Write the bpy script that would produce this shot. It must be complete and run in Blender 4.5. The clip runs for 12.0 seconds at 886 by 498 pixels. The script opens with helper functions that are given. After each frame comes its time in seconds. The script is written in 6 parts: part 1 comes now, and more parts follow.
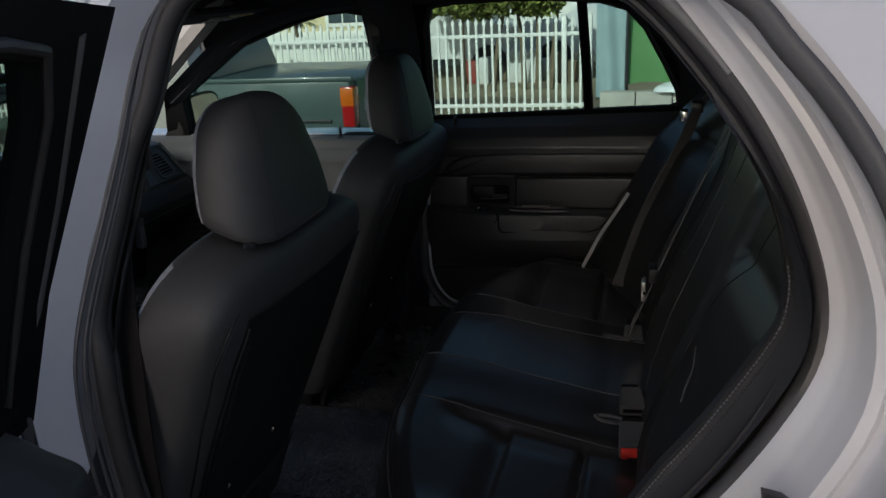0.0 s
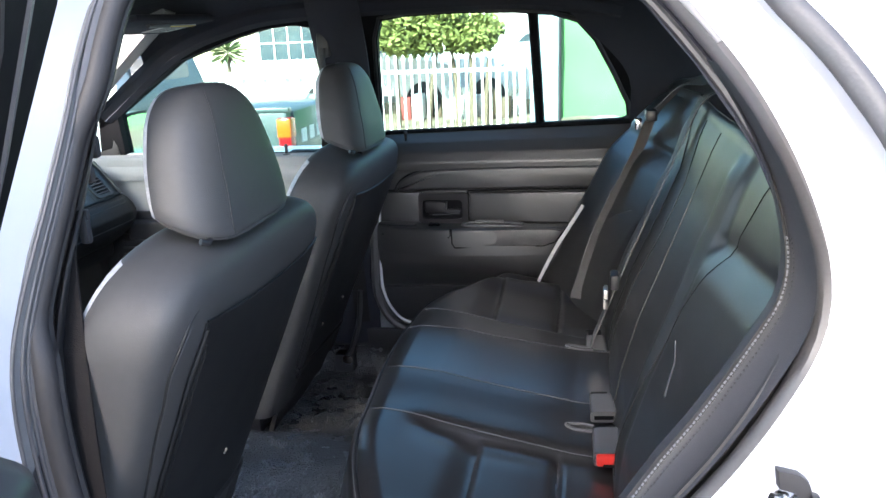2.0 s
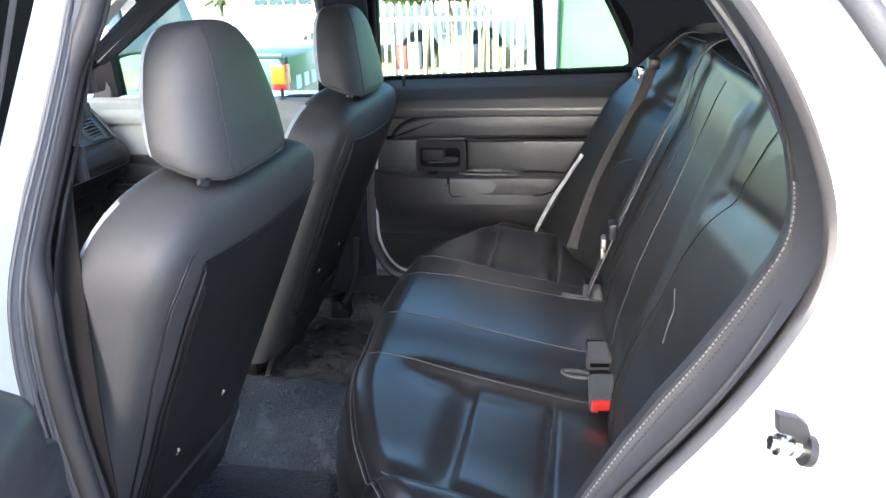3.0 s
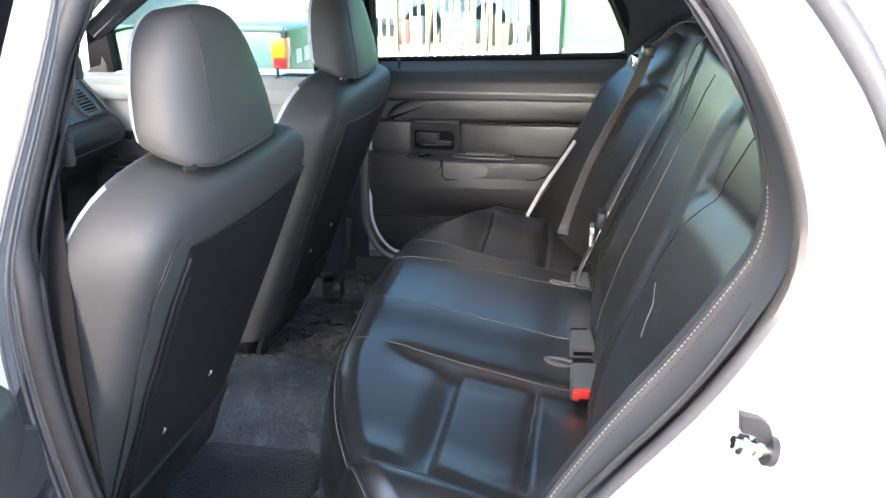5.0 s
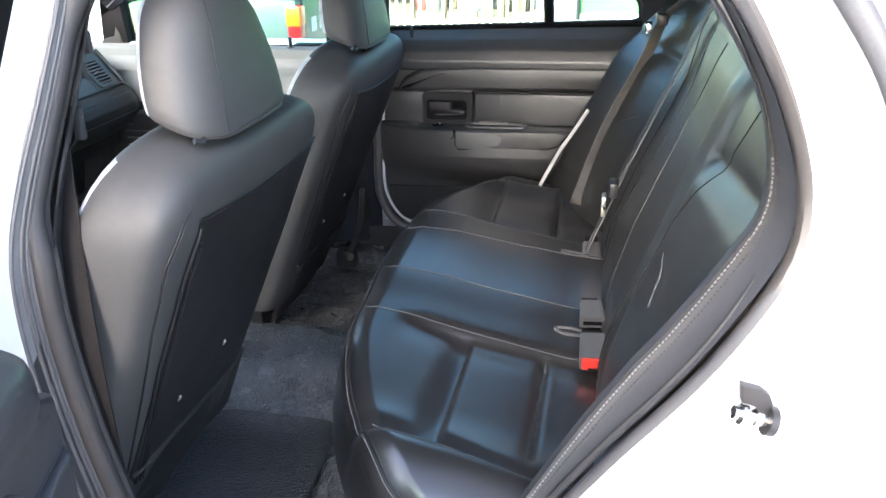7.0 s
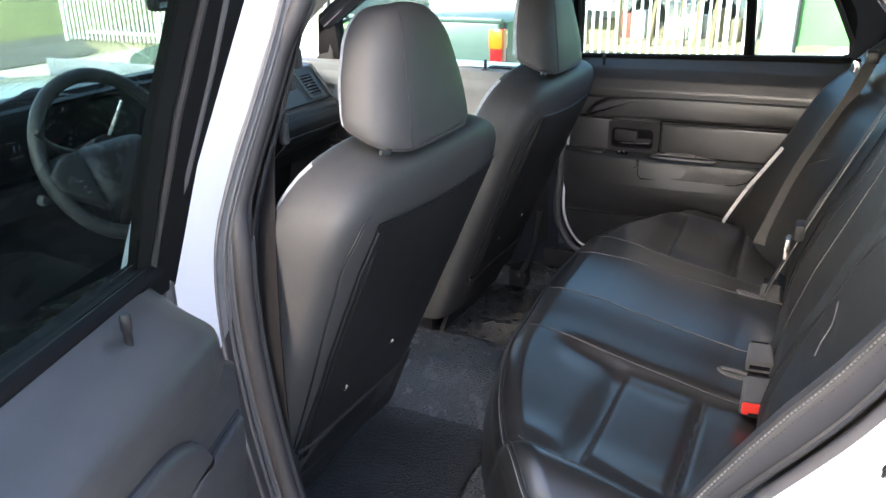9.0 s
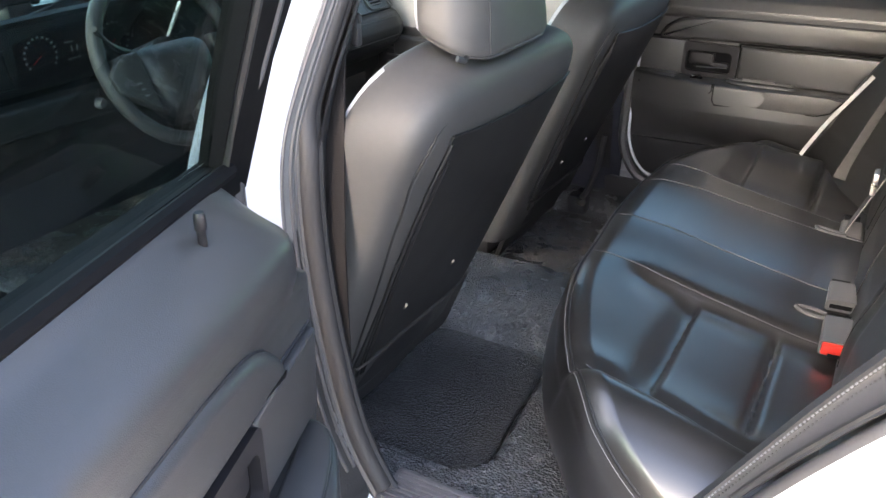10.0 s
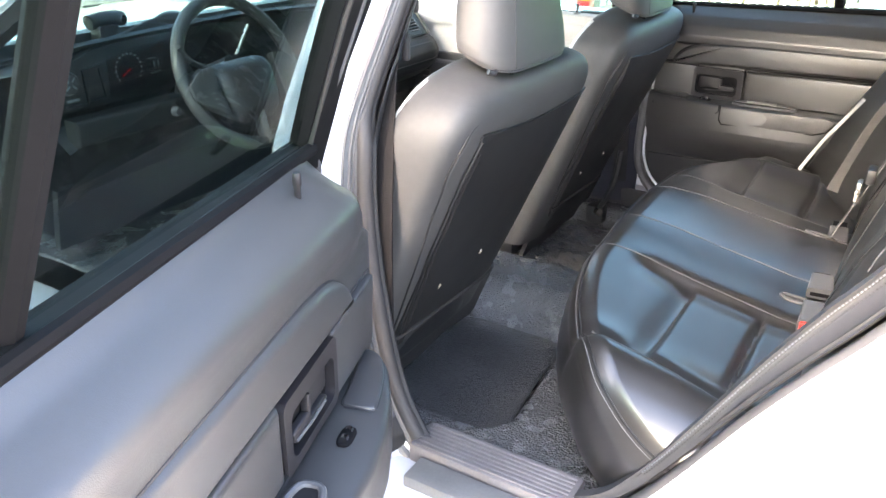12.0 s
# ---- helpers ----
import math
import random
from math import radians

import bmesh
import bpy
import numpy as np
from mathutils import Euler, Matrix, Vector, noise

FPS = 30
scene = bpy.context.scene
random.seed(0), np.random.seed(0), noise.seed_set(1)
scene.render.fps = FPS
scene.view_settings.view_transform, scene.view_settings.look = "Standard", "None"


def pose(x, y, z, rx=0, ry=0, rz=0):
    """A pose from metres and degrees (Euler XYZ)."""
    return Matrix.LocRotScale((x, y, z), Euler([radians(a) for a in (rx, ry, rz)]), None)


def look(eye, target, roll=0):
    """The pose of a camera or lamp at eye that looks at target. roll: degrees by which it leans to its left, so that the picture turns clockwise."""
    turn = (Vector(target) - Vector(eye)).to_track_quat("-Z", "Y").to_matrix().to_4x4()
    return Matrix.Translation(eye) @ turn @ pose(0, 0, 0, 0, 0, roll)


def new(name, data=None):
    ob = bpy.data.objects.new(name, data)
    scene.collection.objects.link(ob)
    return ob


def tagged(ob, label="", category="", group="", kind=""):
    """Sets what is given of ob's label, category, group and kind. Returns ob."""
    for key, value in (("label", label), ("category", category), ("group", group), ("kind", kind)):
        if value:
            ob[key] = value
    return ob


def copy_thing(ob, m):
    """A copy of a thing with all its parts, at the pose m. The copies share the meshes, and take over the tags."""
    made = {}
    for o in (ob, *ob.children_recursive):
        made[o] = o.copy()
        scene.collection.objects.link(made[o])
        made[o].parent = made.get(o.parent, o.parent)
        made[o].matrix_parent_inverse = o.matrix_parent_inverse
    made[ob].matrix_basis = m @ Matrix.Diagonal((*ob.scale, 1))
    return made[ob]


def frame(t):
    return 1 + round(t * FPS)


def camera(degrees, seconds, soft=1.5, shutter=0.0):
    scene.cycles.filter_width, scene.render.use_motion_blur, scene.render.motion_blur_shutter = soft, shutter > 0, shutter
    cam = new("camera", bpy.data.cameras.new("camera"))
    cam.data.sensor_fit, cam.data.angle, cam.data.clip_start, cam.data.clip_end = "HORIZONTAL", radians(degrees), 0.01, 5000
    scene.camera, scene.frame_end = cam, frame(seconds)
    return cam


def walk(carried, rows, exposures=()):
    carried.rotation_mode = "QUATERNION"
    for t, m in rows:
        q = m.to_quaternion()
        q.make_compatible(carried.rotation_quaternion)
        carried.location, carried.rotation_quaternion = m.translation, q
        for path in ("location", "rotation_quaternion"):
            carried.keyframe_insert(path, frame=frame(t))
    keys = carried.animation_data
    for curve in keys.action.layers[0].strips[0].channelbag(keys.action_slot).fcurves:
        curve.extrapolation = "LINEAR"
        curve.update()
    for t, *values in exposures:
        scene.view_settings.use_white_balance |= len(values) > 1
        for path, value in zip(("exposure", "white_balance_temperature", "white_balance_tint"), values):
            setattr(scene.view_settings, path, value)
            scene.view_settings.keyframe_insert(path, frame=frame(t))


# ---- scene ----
cam = camera(58.0, 12.0)
PATH = [
    (0, (-0.034, -0.788, 1.393), (-0.55, 1.038, 0.758), -3.0),
    (0.5, (-0.072, -0.782, 1.33), (-0.472, 1.073, 0.699), -3.6),
    (1, (-0.105, -0.777, 1.317), (-0.471, 1.091, 0.703), -2.6),
    (1.5, (-0.099, -0.772, 1.325), (-0.452, 1.11, 0.746), -2.8),
    (2, (-0.097, -0.764, 1.317), (-0.455, 1.126, 0.768), -2.5),
    (2.5, (-0.103, -0.759, 1.317), (-0.437, 1.132, 0.756), -1.8),
    (3, (-0.108, -0.761, 1.304), (-0.447, 1.095, 0.641), -1.6),
    (3.2, (-0.104, -0.756, 1.313), (-0.456, 1.098, 0.652), -1.5),
    (5, (-0.084, -0.762, 1.328), (-0.42, 1.073, 0.607), -0.4),
    (5.5, (-0.082, -0.763, 1.327), (-0.423, 1.059, 0.575), -0.2),
    (6, (-0.081, -0.768, 1.324), (-0.425, 1.039, 0.539), -0.0),
    (6.5, (-0.076, -0.77, 1.325), (-0.434, 1.027, 0.522), -0.5),
    (6.7, (-0.073, -0.765, 1.329), (-0.439, 1.031, 0.527), -0.8),
    (8.3, (-0.014, -0.779, 1.35), (-0.545, 1.022, 0.66), -0.8),
    (8.5, (0.001, -0.793, 1.358), (-0.64, 0.973, 0.671), -0.6),
    (9, (-0.028, -0.798, 1.344), (-0.84, 0.875, 0.609), -0.8),
    (9.5, (-0.072, -0.786, 1.315), (-0.95, 0.797, 0.463), 0.2),
    (10, (-0.089, -0.777, 1.307), (-0.957, 0.784, 0.407), 0.4),
    (10.5, (-0.085, -0.778, 1.3), (-0.912, 0.777, 0.353), -0.2),
    (11, (-0.077, -0.806, 1.302), (-0.916, 0.744, 0.357), -1.0),
    (11.5, (-0.041, -0.863, 1.319), (-0.91, 0.688, 0.404), -0.1),
    (12, (0.019, -0.982, 1.334), (-0.921, 0.572, 0.497), 0.7),
]
EXPOSURES = [(0.0, 0.30, 7050, 16), (0.3, 1.08, 7050, 16), (0.6, 1.72, 6950, 16), (0.9, 2.24, 6850, 16), (1.2, 2.74, 6650, 15), (1.6, 3.12, 6500, 15), (5.0, 4.00, 6950, 15), (8.0, 3.93, 6950, 15), (9.2, 3.58, 7450, 17), (10.0, 4.05, 7750, 17), (11.0, 4.76, 7850, 17), (12.0, 4.76, 7850, 17)]
walk(cam, [(t, look(eye, target, roll)) for t, eye, target, roll in PATH], EXPOSURES)

# ---------------------------------------------------------------- light
world = bpy.data.worlds.new("sky")
scene.world = world
world.use_nodes = True
sky = world.node_tree.nodes.new("ShaderNodeTexSky")
sky.sky_type = 'NISHITA'
sky.sun_disc = False
SUN_EL, SUN_AZ = 30.0, 200.0
sky.sun_elevation = radians(SUN_EL)
sky.sun_rotation = radians(SUN_AZ)
sky.air_density = 0.65
sky.dust_density = 1.8
back = world.node_tree.nodes["Background"]
back.inputs["Strength"].default_value = 0.135
tone = world.node_tree.nodes.new("ShaderNodeVectorMath")
tone.operation = 'MULTIPLY'
tone.inputs[1].default_value = (0.965, 1.01, 0.995)
world.node_tree.links.new(sky.outputs["Color"], tone.inputs[0])
world.node_tree.links.new(tone.outputs["Vector"], back.inputs["Color"])
sun = new("sun", bpy.data.lights.new("sun", 'SUN'))
sun.data.energy, sun.data.angle, sun.data.color = 4.4, radians(0.6), (1.0, 0.96, 0.91)
az, el = radians(SUN_AZ), radians(SUN_EL)
to_sun = Vector((math.sin(az) * math.cos(el), math.cos(az) * math.cos(el), math.sin(el)))
sun.matrix_world = look((0, 0, 30), Vector((0, 0, 30)) - to_sun)

# ---------------------------------------------------------------- materials


def mat(name, col, rough=0.5, metal=0.0, var=0.12, scale=8.0, bump=0.0, bump_scale=200.0, coat=0.0, spec=0.5, depth=0.002, rvar=0.10, obj=False, low=1.0, coat_rough=0.06):
    m = bpy.data.materials.new(name)
    m.use_nodes = True
    nt = m.node_tree
    b = nt.nodes["Principled BSDF"]
    b.inputs["Roughness"].default_value = rough
    b.inputs["Metallic"].default_value = metal
    b.inputs["Coat Weight"].default_value = coat
    b.inputs["Coat Roughness"].default_value = coat_rough
    b.inputs["Specular IOR Level"].default_value = spec
    geo = nt.nodes.new("ShaderNodeTexCoord")
    n1 = nt.nodes.new("ShaderNodeTexNoise")
    n1.inputs["Scale"].default_value = scale
    n1.inputs["Detail"].default_value = 6.0
    nt.links.new(geo.outputs["Object"], n1.inputs["Vector"])
    n2 = nt.nodes.new("ShaderNodeTexNoise")
    n2.inputs["Scale"].default_value = scale * 14
    n2.inputs["Detail"].default_value = 3.0
    nt.links.new(geo.outputs["Object"], n2.inputs["Vector"])
    add = nt.nodes.new("ShaderNodeMath")
    add.operation = 'MULTIPLY_ADD'
    nt.links.new(n2.outputs["Fac"], add.inputs[0])
    add.inputs[1].default_value = 0.5
    nt.links.new(n1.outputs["Fac"], add.inputs[2])
    ramp = nt.nodes.new("ShaderNodeMapRange")
    ramp.inputs["From Min"].default_value = 0.45
    ramp.inputs["From Max"].default_value = 1.05
    ramp.inputs["To Min"].default_value = 1 - var
    ramp.inputs["To Max"].default_value = 1 + var
    nt.links.new(add.outputs[0], ramp.inputs["Value"])
    fac = ramp.outputs["Result"]
    if obj:
        oi = nt.nodes.new("ShaderNodeObjectInfo")
        mr = nt.nodes.new("ShaderNodeMapRange")
        mr.inputs["To Min"].default_value = 0.85
        mr.inputs["To Max"].default_value = 1.12
        nt.links.new(oi.outputs["Random"], mr.inputs["Value"])
        mu = nt.nodes.new("ShaderNodeMath")
        mu.operation = 'MULTIPLY'
        nt.links.new(fac, mu.inputs[0])
        nt.links.new(mr.outputs["Result"], mu.inputs[1])
        fac = mu.outputs[0]
    mix = nt.nodes.new("ShaderNodeVectorMath")
    mix.operation = 'SCALE'
    mix.inputs[0].default_value = col
    nt.links.new(fac, mix.inputs["Scale"])
    nt.links.new(mix.outputs["Vector"], b.inputs["Base Color"])
    rr = nt.nodes.new("ShaderNodeMapRange")
    rr.inputs["To Min"].default_value = max(0.02, rough - rvar)
    rr.inputs["To Max"].default_value = min(1.0, rough + rvar)
    nt.links.new(n1.outputs["Fac"], rr.inputs["Value"])
    nt.links.new(rr.outputs["Result"], b.inputs["Roughness"])
    if bump:
        n3 = nt.nodes.new("ShaderNodeTexVoronoi")
        n3.inputs["Scale"].default_value = bump_scale
        nt.links.new(geo.outputs["Object"], n3.inputs["Vector"])
        n4 = nt.nodes.new("ShaderNodeTexNoise")
        n4.inputs["Scale"].default_value = bump_scale * 0.12
        n4.inputs["Detail"].default_value = 5.0
        nt.links.new(geo.outputs["Object"], n4.inputs["Vector"])
        ad = nt.nodes.new("ShaderNodeMath")
        ad.operation = 'MULTIPLY_ADD'
        nt.links.new(n4.outputs["Fac"], ad.inputs[0])
        ad.inputs[1].default_value = low
        nt.links.new(n3.outputs["Distance"], ad.inputs[2])
        bu = nt.nodes.new("ShaderNodeBump")
        bu.inputs["Strength"].default_value = bump
        bu.inputs["Distance"].default_value = depth
        nt.links.new(ad.outputs[0], bu.inputs["Height"])
        nt.links.new(bu.outputs["Normal"], b.inputs["Normal"])
    return m


def glass_mat(name, tint, rough=0.0):
    m = bpy.data.materials.new(name)
    m.use_nodes = True
    nt = m.node_tree
    nt.nodes.remove(nt.nodes["Principled BSDF"])
    tr = nt.nodes.new("ShaderNodeBsdfTransparent")
    tr.inputs["Color"].default_value = (*tint, 1)
    gl = nt.nodes.new("ShaderNodeBsdfGlossy")
    gl.inputs["Roughness"].default_value = rough
    lw = nt.nodes.new("ShaderNodeLayerWeight")
    lw.inputs["Blend"].default_value = 0.5
    pw = nt.nodes.new("ShaderNodeMath")
    pw.operation = 'POWER'
    pw.inputs[1].default_value = 5.0
    nt.links.new(lw.outputs["Facing"], pw.inputs[0])
    fr = nt.nodes.new("ShaderNodeMath")
    fr.operation = 'MULTIPLY_ADD'
    fr.inputs[1].default_value = 0.92
    fr.inputs[2].default_value = 0.03
    nt.links.new(pw.outputs[0], fr.inputs[0])
    mx = nt.nodes.new("ShaderNodeMixShader")
    nt.links.new(fr.outputs[0], mx.inputs["Fac"])
    nt.links.new(tr.outputs[0], mx.inputs[1])
    nt.links.new(gl.outputs[0], mx.inputs[2])
    nt.links.new(mx.outputs[0], nt.nodes["Material Output"].inputs["Surface"])
    return m


LEATHER = mat("black_leather", (0.021, 0.0195, 0.019), 0.30, var=0.12, scale=3, bump=0.05, bump_scale=600, spec=1.0, rvar=0.06, depth=0.001, coat=0.45, coat_rough=0.26)
GRAINED = mat("grained_black_leather", (0.020, 0.020, 0.0195), 0.40, var=0.12, scale=5, bump=0.16, bump_scale=420, spec=0.9, rvar=0.05, depth=0.001, coat=0.25, coat_rough=0.36)
VINYL = mat("seat_cover_vinyl", (0.052, 0.0515, 0.051), 0.58, var=0.12, scale=6, bump=0.10, bump_scale=600, spec=0.55, rvar=0.06)
VINYL_DARK = mat("seat_back_vinyl", (0.014, 0.014, 0.0145), 0.5, var=0.12, scale=6, bump=0.08, bump_scale=500)
VALANCE = mat("brown_grey_valance_vinyl", (0.040, 0.037, 0.035), 0.55, var=0.2, scale=9, bump=0.3, bump_scale=160)
MESHCLOTH = mat("pale_seat_cloth", (0.45, 0.46, 0.48), 0.9, var=0.25, scale=90, bump=0.5, bump_scale=260)
THREAD = mat("pale_thread", (0.085, 0.088, 0.092), 0.6, var=0.15, scale=120)
MATTE_BLACK = mat("matte_black_rubber", (0.006, 0.006, 0.007), 0.7, var=0.1, scale=30, spec=0.08)
HANDLE_DK = mat("black_handle_plastic", (0.014, 0.013, 0.015), 0.45, var=0.1, scale=12, spec=0.35)
STITCH = mat("blue_grey_stitch_thread", (0.17, 0.18, 0.20), 0.6, var=0.15, scale=120)
DARK_THREAD = mat("dark_piping", (0.012, 0.012, 0.013), 0.4, var=0.1, scale=60)
PLASTIC = mat("charcoal_plastic", (0.038, 0.0375, 0.0385), 0.34, var=0.06, scale=9, bump=0.10, bump_scale=900, spec=0.72)
GRAB = mat("scuffed_charcoal_plastic", (0.062, 0.060, 0.060), 0.38, var=0.35, scale=22, bump=0.12, bump_scale=400, rvar=.16)
WHEELGREY = mat("steering_wheel_grey", (0.030, 0.030, 0.030), 0.45, var=0.1, scale=12, bump=0.1, bump_scale=700)
PLASTIC_DK = mat("black_plastic", (0.022, 0.022, 0.024), 0.42, var=0.10, scale=9, bump=0.06, bump_scale=700)
TRIM_CLOTH = mat("grey_side_trim", (0.044, 0.044, 0.047), 0.60, var=0.10, scale=9, bump=0.10, bump_scale=700)
DASH = mat("dash_plastic", (0.008, 0.010, 0.011), 0.48, var=0.08, scale=9, bump=0.10, bump_scale=800, spec=0.25)
END_PANEL = mat("teal_black_dash_plastic", (0.026, 0.035, 0.037), 0.42, var=0.08, scale=9, bump=0.08, bump_scale=800, spec=0.35)
PALE_PANEL = mat("pale_grey_panel", (0.25, 0.25, 0.25), 0.55, var=0.08, scale=9, bump=0.08, bump_scale=700)
# grey for the shaded band of white jamb next to the seal
JAMB_SHADE = mat("shaded_jamb_grey", (0.20, 0.20, 0.205), 0.45, var=0.12, scale=10, bump=0.04, bump_scale=300)
DARK_RUBBER = mat("black_rubber_lip", (0.022, 0.022, 0.023), 0.5, var=0.15, scale=20, bump=0.08, bump_scale=300)
SEAL_GREY = mat("grey_flocked_seal", (0.075, 0.073, 0.075), 0.40, var=0.12, scale=20, bump=0.08, bump_scale=300)
BROWN_TRIM = mat("grey_brown_pillar_plastic", (0.028, 0.026, 0.0265), 0.58, var=0.12, scale=12, bump=0.06, bump_scale=400)
RUBBER = mat("rubber_seal", (0.075, 0.073, 0.075), 0.42, var=0.15, scale=20, bump=0.08, bump_scale=300)
JAMB_TRIM = mat("grey_jamb_trim", (0.17, 0.165, 0.16), 0.42, var=0.15, scale=14, bump=0.05, bump_scale=300)
PAINT = mat("white_car_paint", (0.68, 0.68, 0.70), 0.22, var=0.03, scale=3, coat=0.6)
# darker copy of the floor vinyl, with the foot well's shade in its colour
WELL_SHADE = mat("shaded_vinyl_floor", (0.037, 0.0375, 0.038), 0.22, var=0.10, scale=25, bump=1.0, bump_scale=215, spec=1.0, depth=0.0050, low=0.06, rvar=0.03)
CARPET = mat("black_vinyl_floor", (0.092, 0.093, 0.093), 0.27, var=0.10, scale=25, bump=1.0, bump_scale=215, spec=1.0, depth=0.0046, low=0.06, rvar=0.03)
HEADLINER = mat("dark_headliner_cloth", (0.017, 0.019, 0.028), 0.95, var=0.10, scale=30, bump=0.3, bump_scale=500)
PALE_BELT = mat("pale_seat_belt_webbing", (0.55, 0.54, 0.52), 0.55, var=0.12, scale=50, bump=0.4, bump_scale=600)
BELT = mat("grey_seat_belt_webbing", (0.13, 0.127, 0.124), 0.55, var=0.15, scale=50, bump=0.4, bump_scale=600)
FRONT_BELT = mat("brown_black_belt_webbing", (0.014, 0.0125, 0.0125), 0.75, var=0.15, scale=50, bump=0.3, bump_scale=600, spec=0.15)
BELT_DK = mat("black_seat_belt_webbing", (0.018, 0.017, 0.017), 0.8, var=0.15, scale=50, bump=0.2, bump_scale=600, spec=0.2)
STEEL = mat("zinc_steel", (0.62, 0.60, 0.56), 0.28, metal=1.0, var=0.12, scale=25)
CHROME = mat("chrome", (0.80, 0.80, 0.80), 0.12, metal=1.0, var=0.04, scale=20)
RED = mat("red_release_button", (0.62, 0.030, 0.022), 0.32, var=0.06, scale=30)
GREY_PL = mat("grey_buckle_plastic", (0.085, 0.085, 0.088), 0.4, var=0.08, scale=30)
LABEL = mat("paper_label", (0.62, 0.62, 0.60), 0.6, var=0.06, scale=60)
YELLOW = mat("yellow_label_band", (0.62, 0.46, 0.08), 0.6, var=0.05, scale=60)
DIAL_PRINT = mat("pale_dial_print", (0.11, 0.12, 0.12), 0.6, var=0.05, scale=60)
INK = mat("grey_print", (0.18, 0.18, 0.18), 0.6, var=0.05, scale=60)
SCUFF = mat("brown_grey_sill_plastic", (0.16, 0.145, 0.142), 0.48, var=0.2, scale=14, bump=0.08, bump_scale=300)
TINT = glass_mat("green_tinted_glass", (0.56, 0.68, 0.67))
CLEAR = glass_mat("clear_glass", (0.88, 0.93, 0.90))
MIRROR = mat("mirror_glass", (0.85, 0.85, 0.85), 0.03, metal=1.0, var=0.01, scale=5)
ASPHALT = mat("worn_asphalt", (0.095, 0.093, 0.090), 0.9, var=0.25, scale=1.2, bump=0.6, bump_scale=60)
# grey chosen for the bounce light off the added near-side ground
BOUNCE_GREY = mat("bounce_ground_grey", (0.08, 0.08, 0.08), 0.9, var=0.2, scale=1.4, bump=0.3, bump_scale=60)
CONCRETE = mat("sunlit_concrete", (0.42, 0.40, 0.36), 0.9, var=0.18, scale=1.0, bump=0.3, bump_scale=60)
DIRT = mat("dry_dirt", (0.28, 0.23, 0.15), 0.95, var=0.45, scale=0.9, bump=0.6, bump_scale=25)
GRASS = mat("dry_grass", (0.14, 0.15, 0.06), 0.95, var=0.4, scale=1.2, bump=0.8, bump_scale=40)
FENCE = mat("white_fence_paint", (0.80, 0.80, 0.76), 0.45, var=0.07, scale=6)
TRUCKPAINT = mat("dull_green_truck_paint", (0.055, 0.085, 0.080), 0.35, var=0.12, scale=3, coat=0.3)
TRUCKDARK = mat("dark_truck_trim", (0.02, 0.02, 0.022), 0.5, var=0.1, scale=5)
AMBER = mat("amber_lens", (0.55, 0.11, 0.008), 0.25, var=0.06, scale=30)
REDLENS = mat("red_lens", (0.36, 0.008, 0.010), 0.25, var=0.06, scale=30)
PALE = mat("pale_paint", (0.62, 0.62, 0.60), 0.5, var=0.08, scale=5)
STUCCO = mat("cream_stucco", (0.66, 0.56, 0.36), 0.9, var=0.10, scale=2, bump=0.3, bump_scale=60)
WHITEWALL = mat("white_wall_paint", (0.78, 0.77, 0.72), 0.85, var=0.06, scale=2, bump=0.2, bump_scale=60)
WINDOW = mat("dark_window_glass", (0.05, 0.07, 0.08), 0.08, var=0.2, scale=2)
ROOFTILE = mat("brown_roof", (0.20, 0.13, 0.09), 0.85, var=0.2, scale=5, bump=0.4, bump_scale=30)
LEAF = mat("hedge_leaf", (0.22, 0.25, 0.07), 0.55, var=0.45, scale=5)
YUCCA = mat("yucca_leaf", (0.10, 0.14, 0.05), 0.5, var=0.3, scale=7)
BARK = mat("bark", (0.16, 0.12, 0.08), 0.9, var=0.3, scale=9, bump=0.5, bump_scale=60)
TARP = mat("green_tarpaulin", (0.085, 0.24, 0.085), 0.6, var=0.12, scale=1.5, bump=0.3, bump_scale=8)
BLUEGREY = mat("blue_grey_sheet", (0.26, 0.36, 0.38), 0.6, var=0.12, scale=3)
CARBLUE = mat("white_vehicle_paint", (0.66, 0.68, 0.70), 0.3, var=0.05, scale=3, coat=0.4)
REDWOOD = mat("faded_red_panel", (0.28, 0.05, 0.04), 0.7, var=0.15, scale=5)
TYRE = mat("tyre_rubber", (0.025, 0.025, 0.025), 0.8, var=0.15, scale=20)

# ---------------------------------------------------------------- mesh helpers


def part(name, bm, material, parent=None, label="", smooth=True, sharp=38):
    bmesh.ops.remove_doubles(bm, verts=bm.verts[:], dist=1e-6)
    bmesh.ops.recalc_face_normals(bm, faces=bm.faces[:])
    for f in bm.faces:
        f.smooth = smooth
    lim = radians(sharp)
    for e in bm.edges:
        if len(e.link_faces) == 2 and e.calc_face_angle(0.0) > lim:
            e.smooth = False
    me = bpy.data.meshes.new(name)
    bm.to_mesh(me)
    bm.free()
    me.materials.append(material)
    ob = new(name, me)
    if parent:
        ob.parent = parent
    if label:
        ob["label"] = label
    return ob


def thing(name, label, category, at=(0, 0, 0), group="", kind=""):
    ob = new(name)
    ob.location = at
    ob.empty_display_size = 0.05
    return tagged(ob, label, category, group, kind)


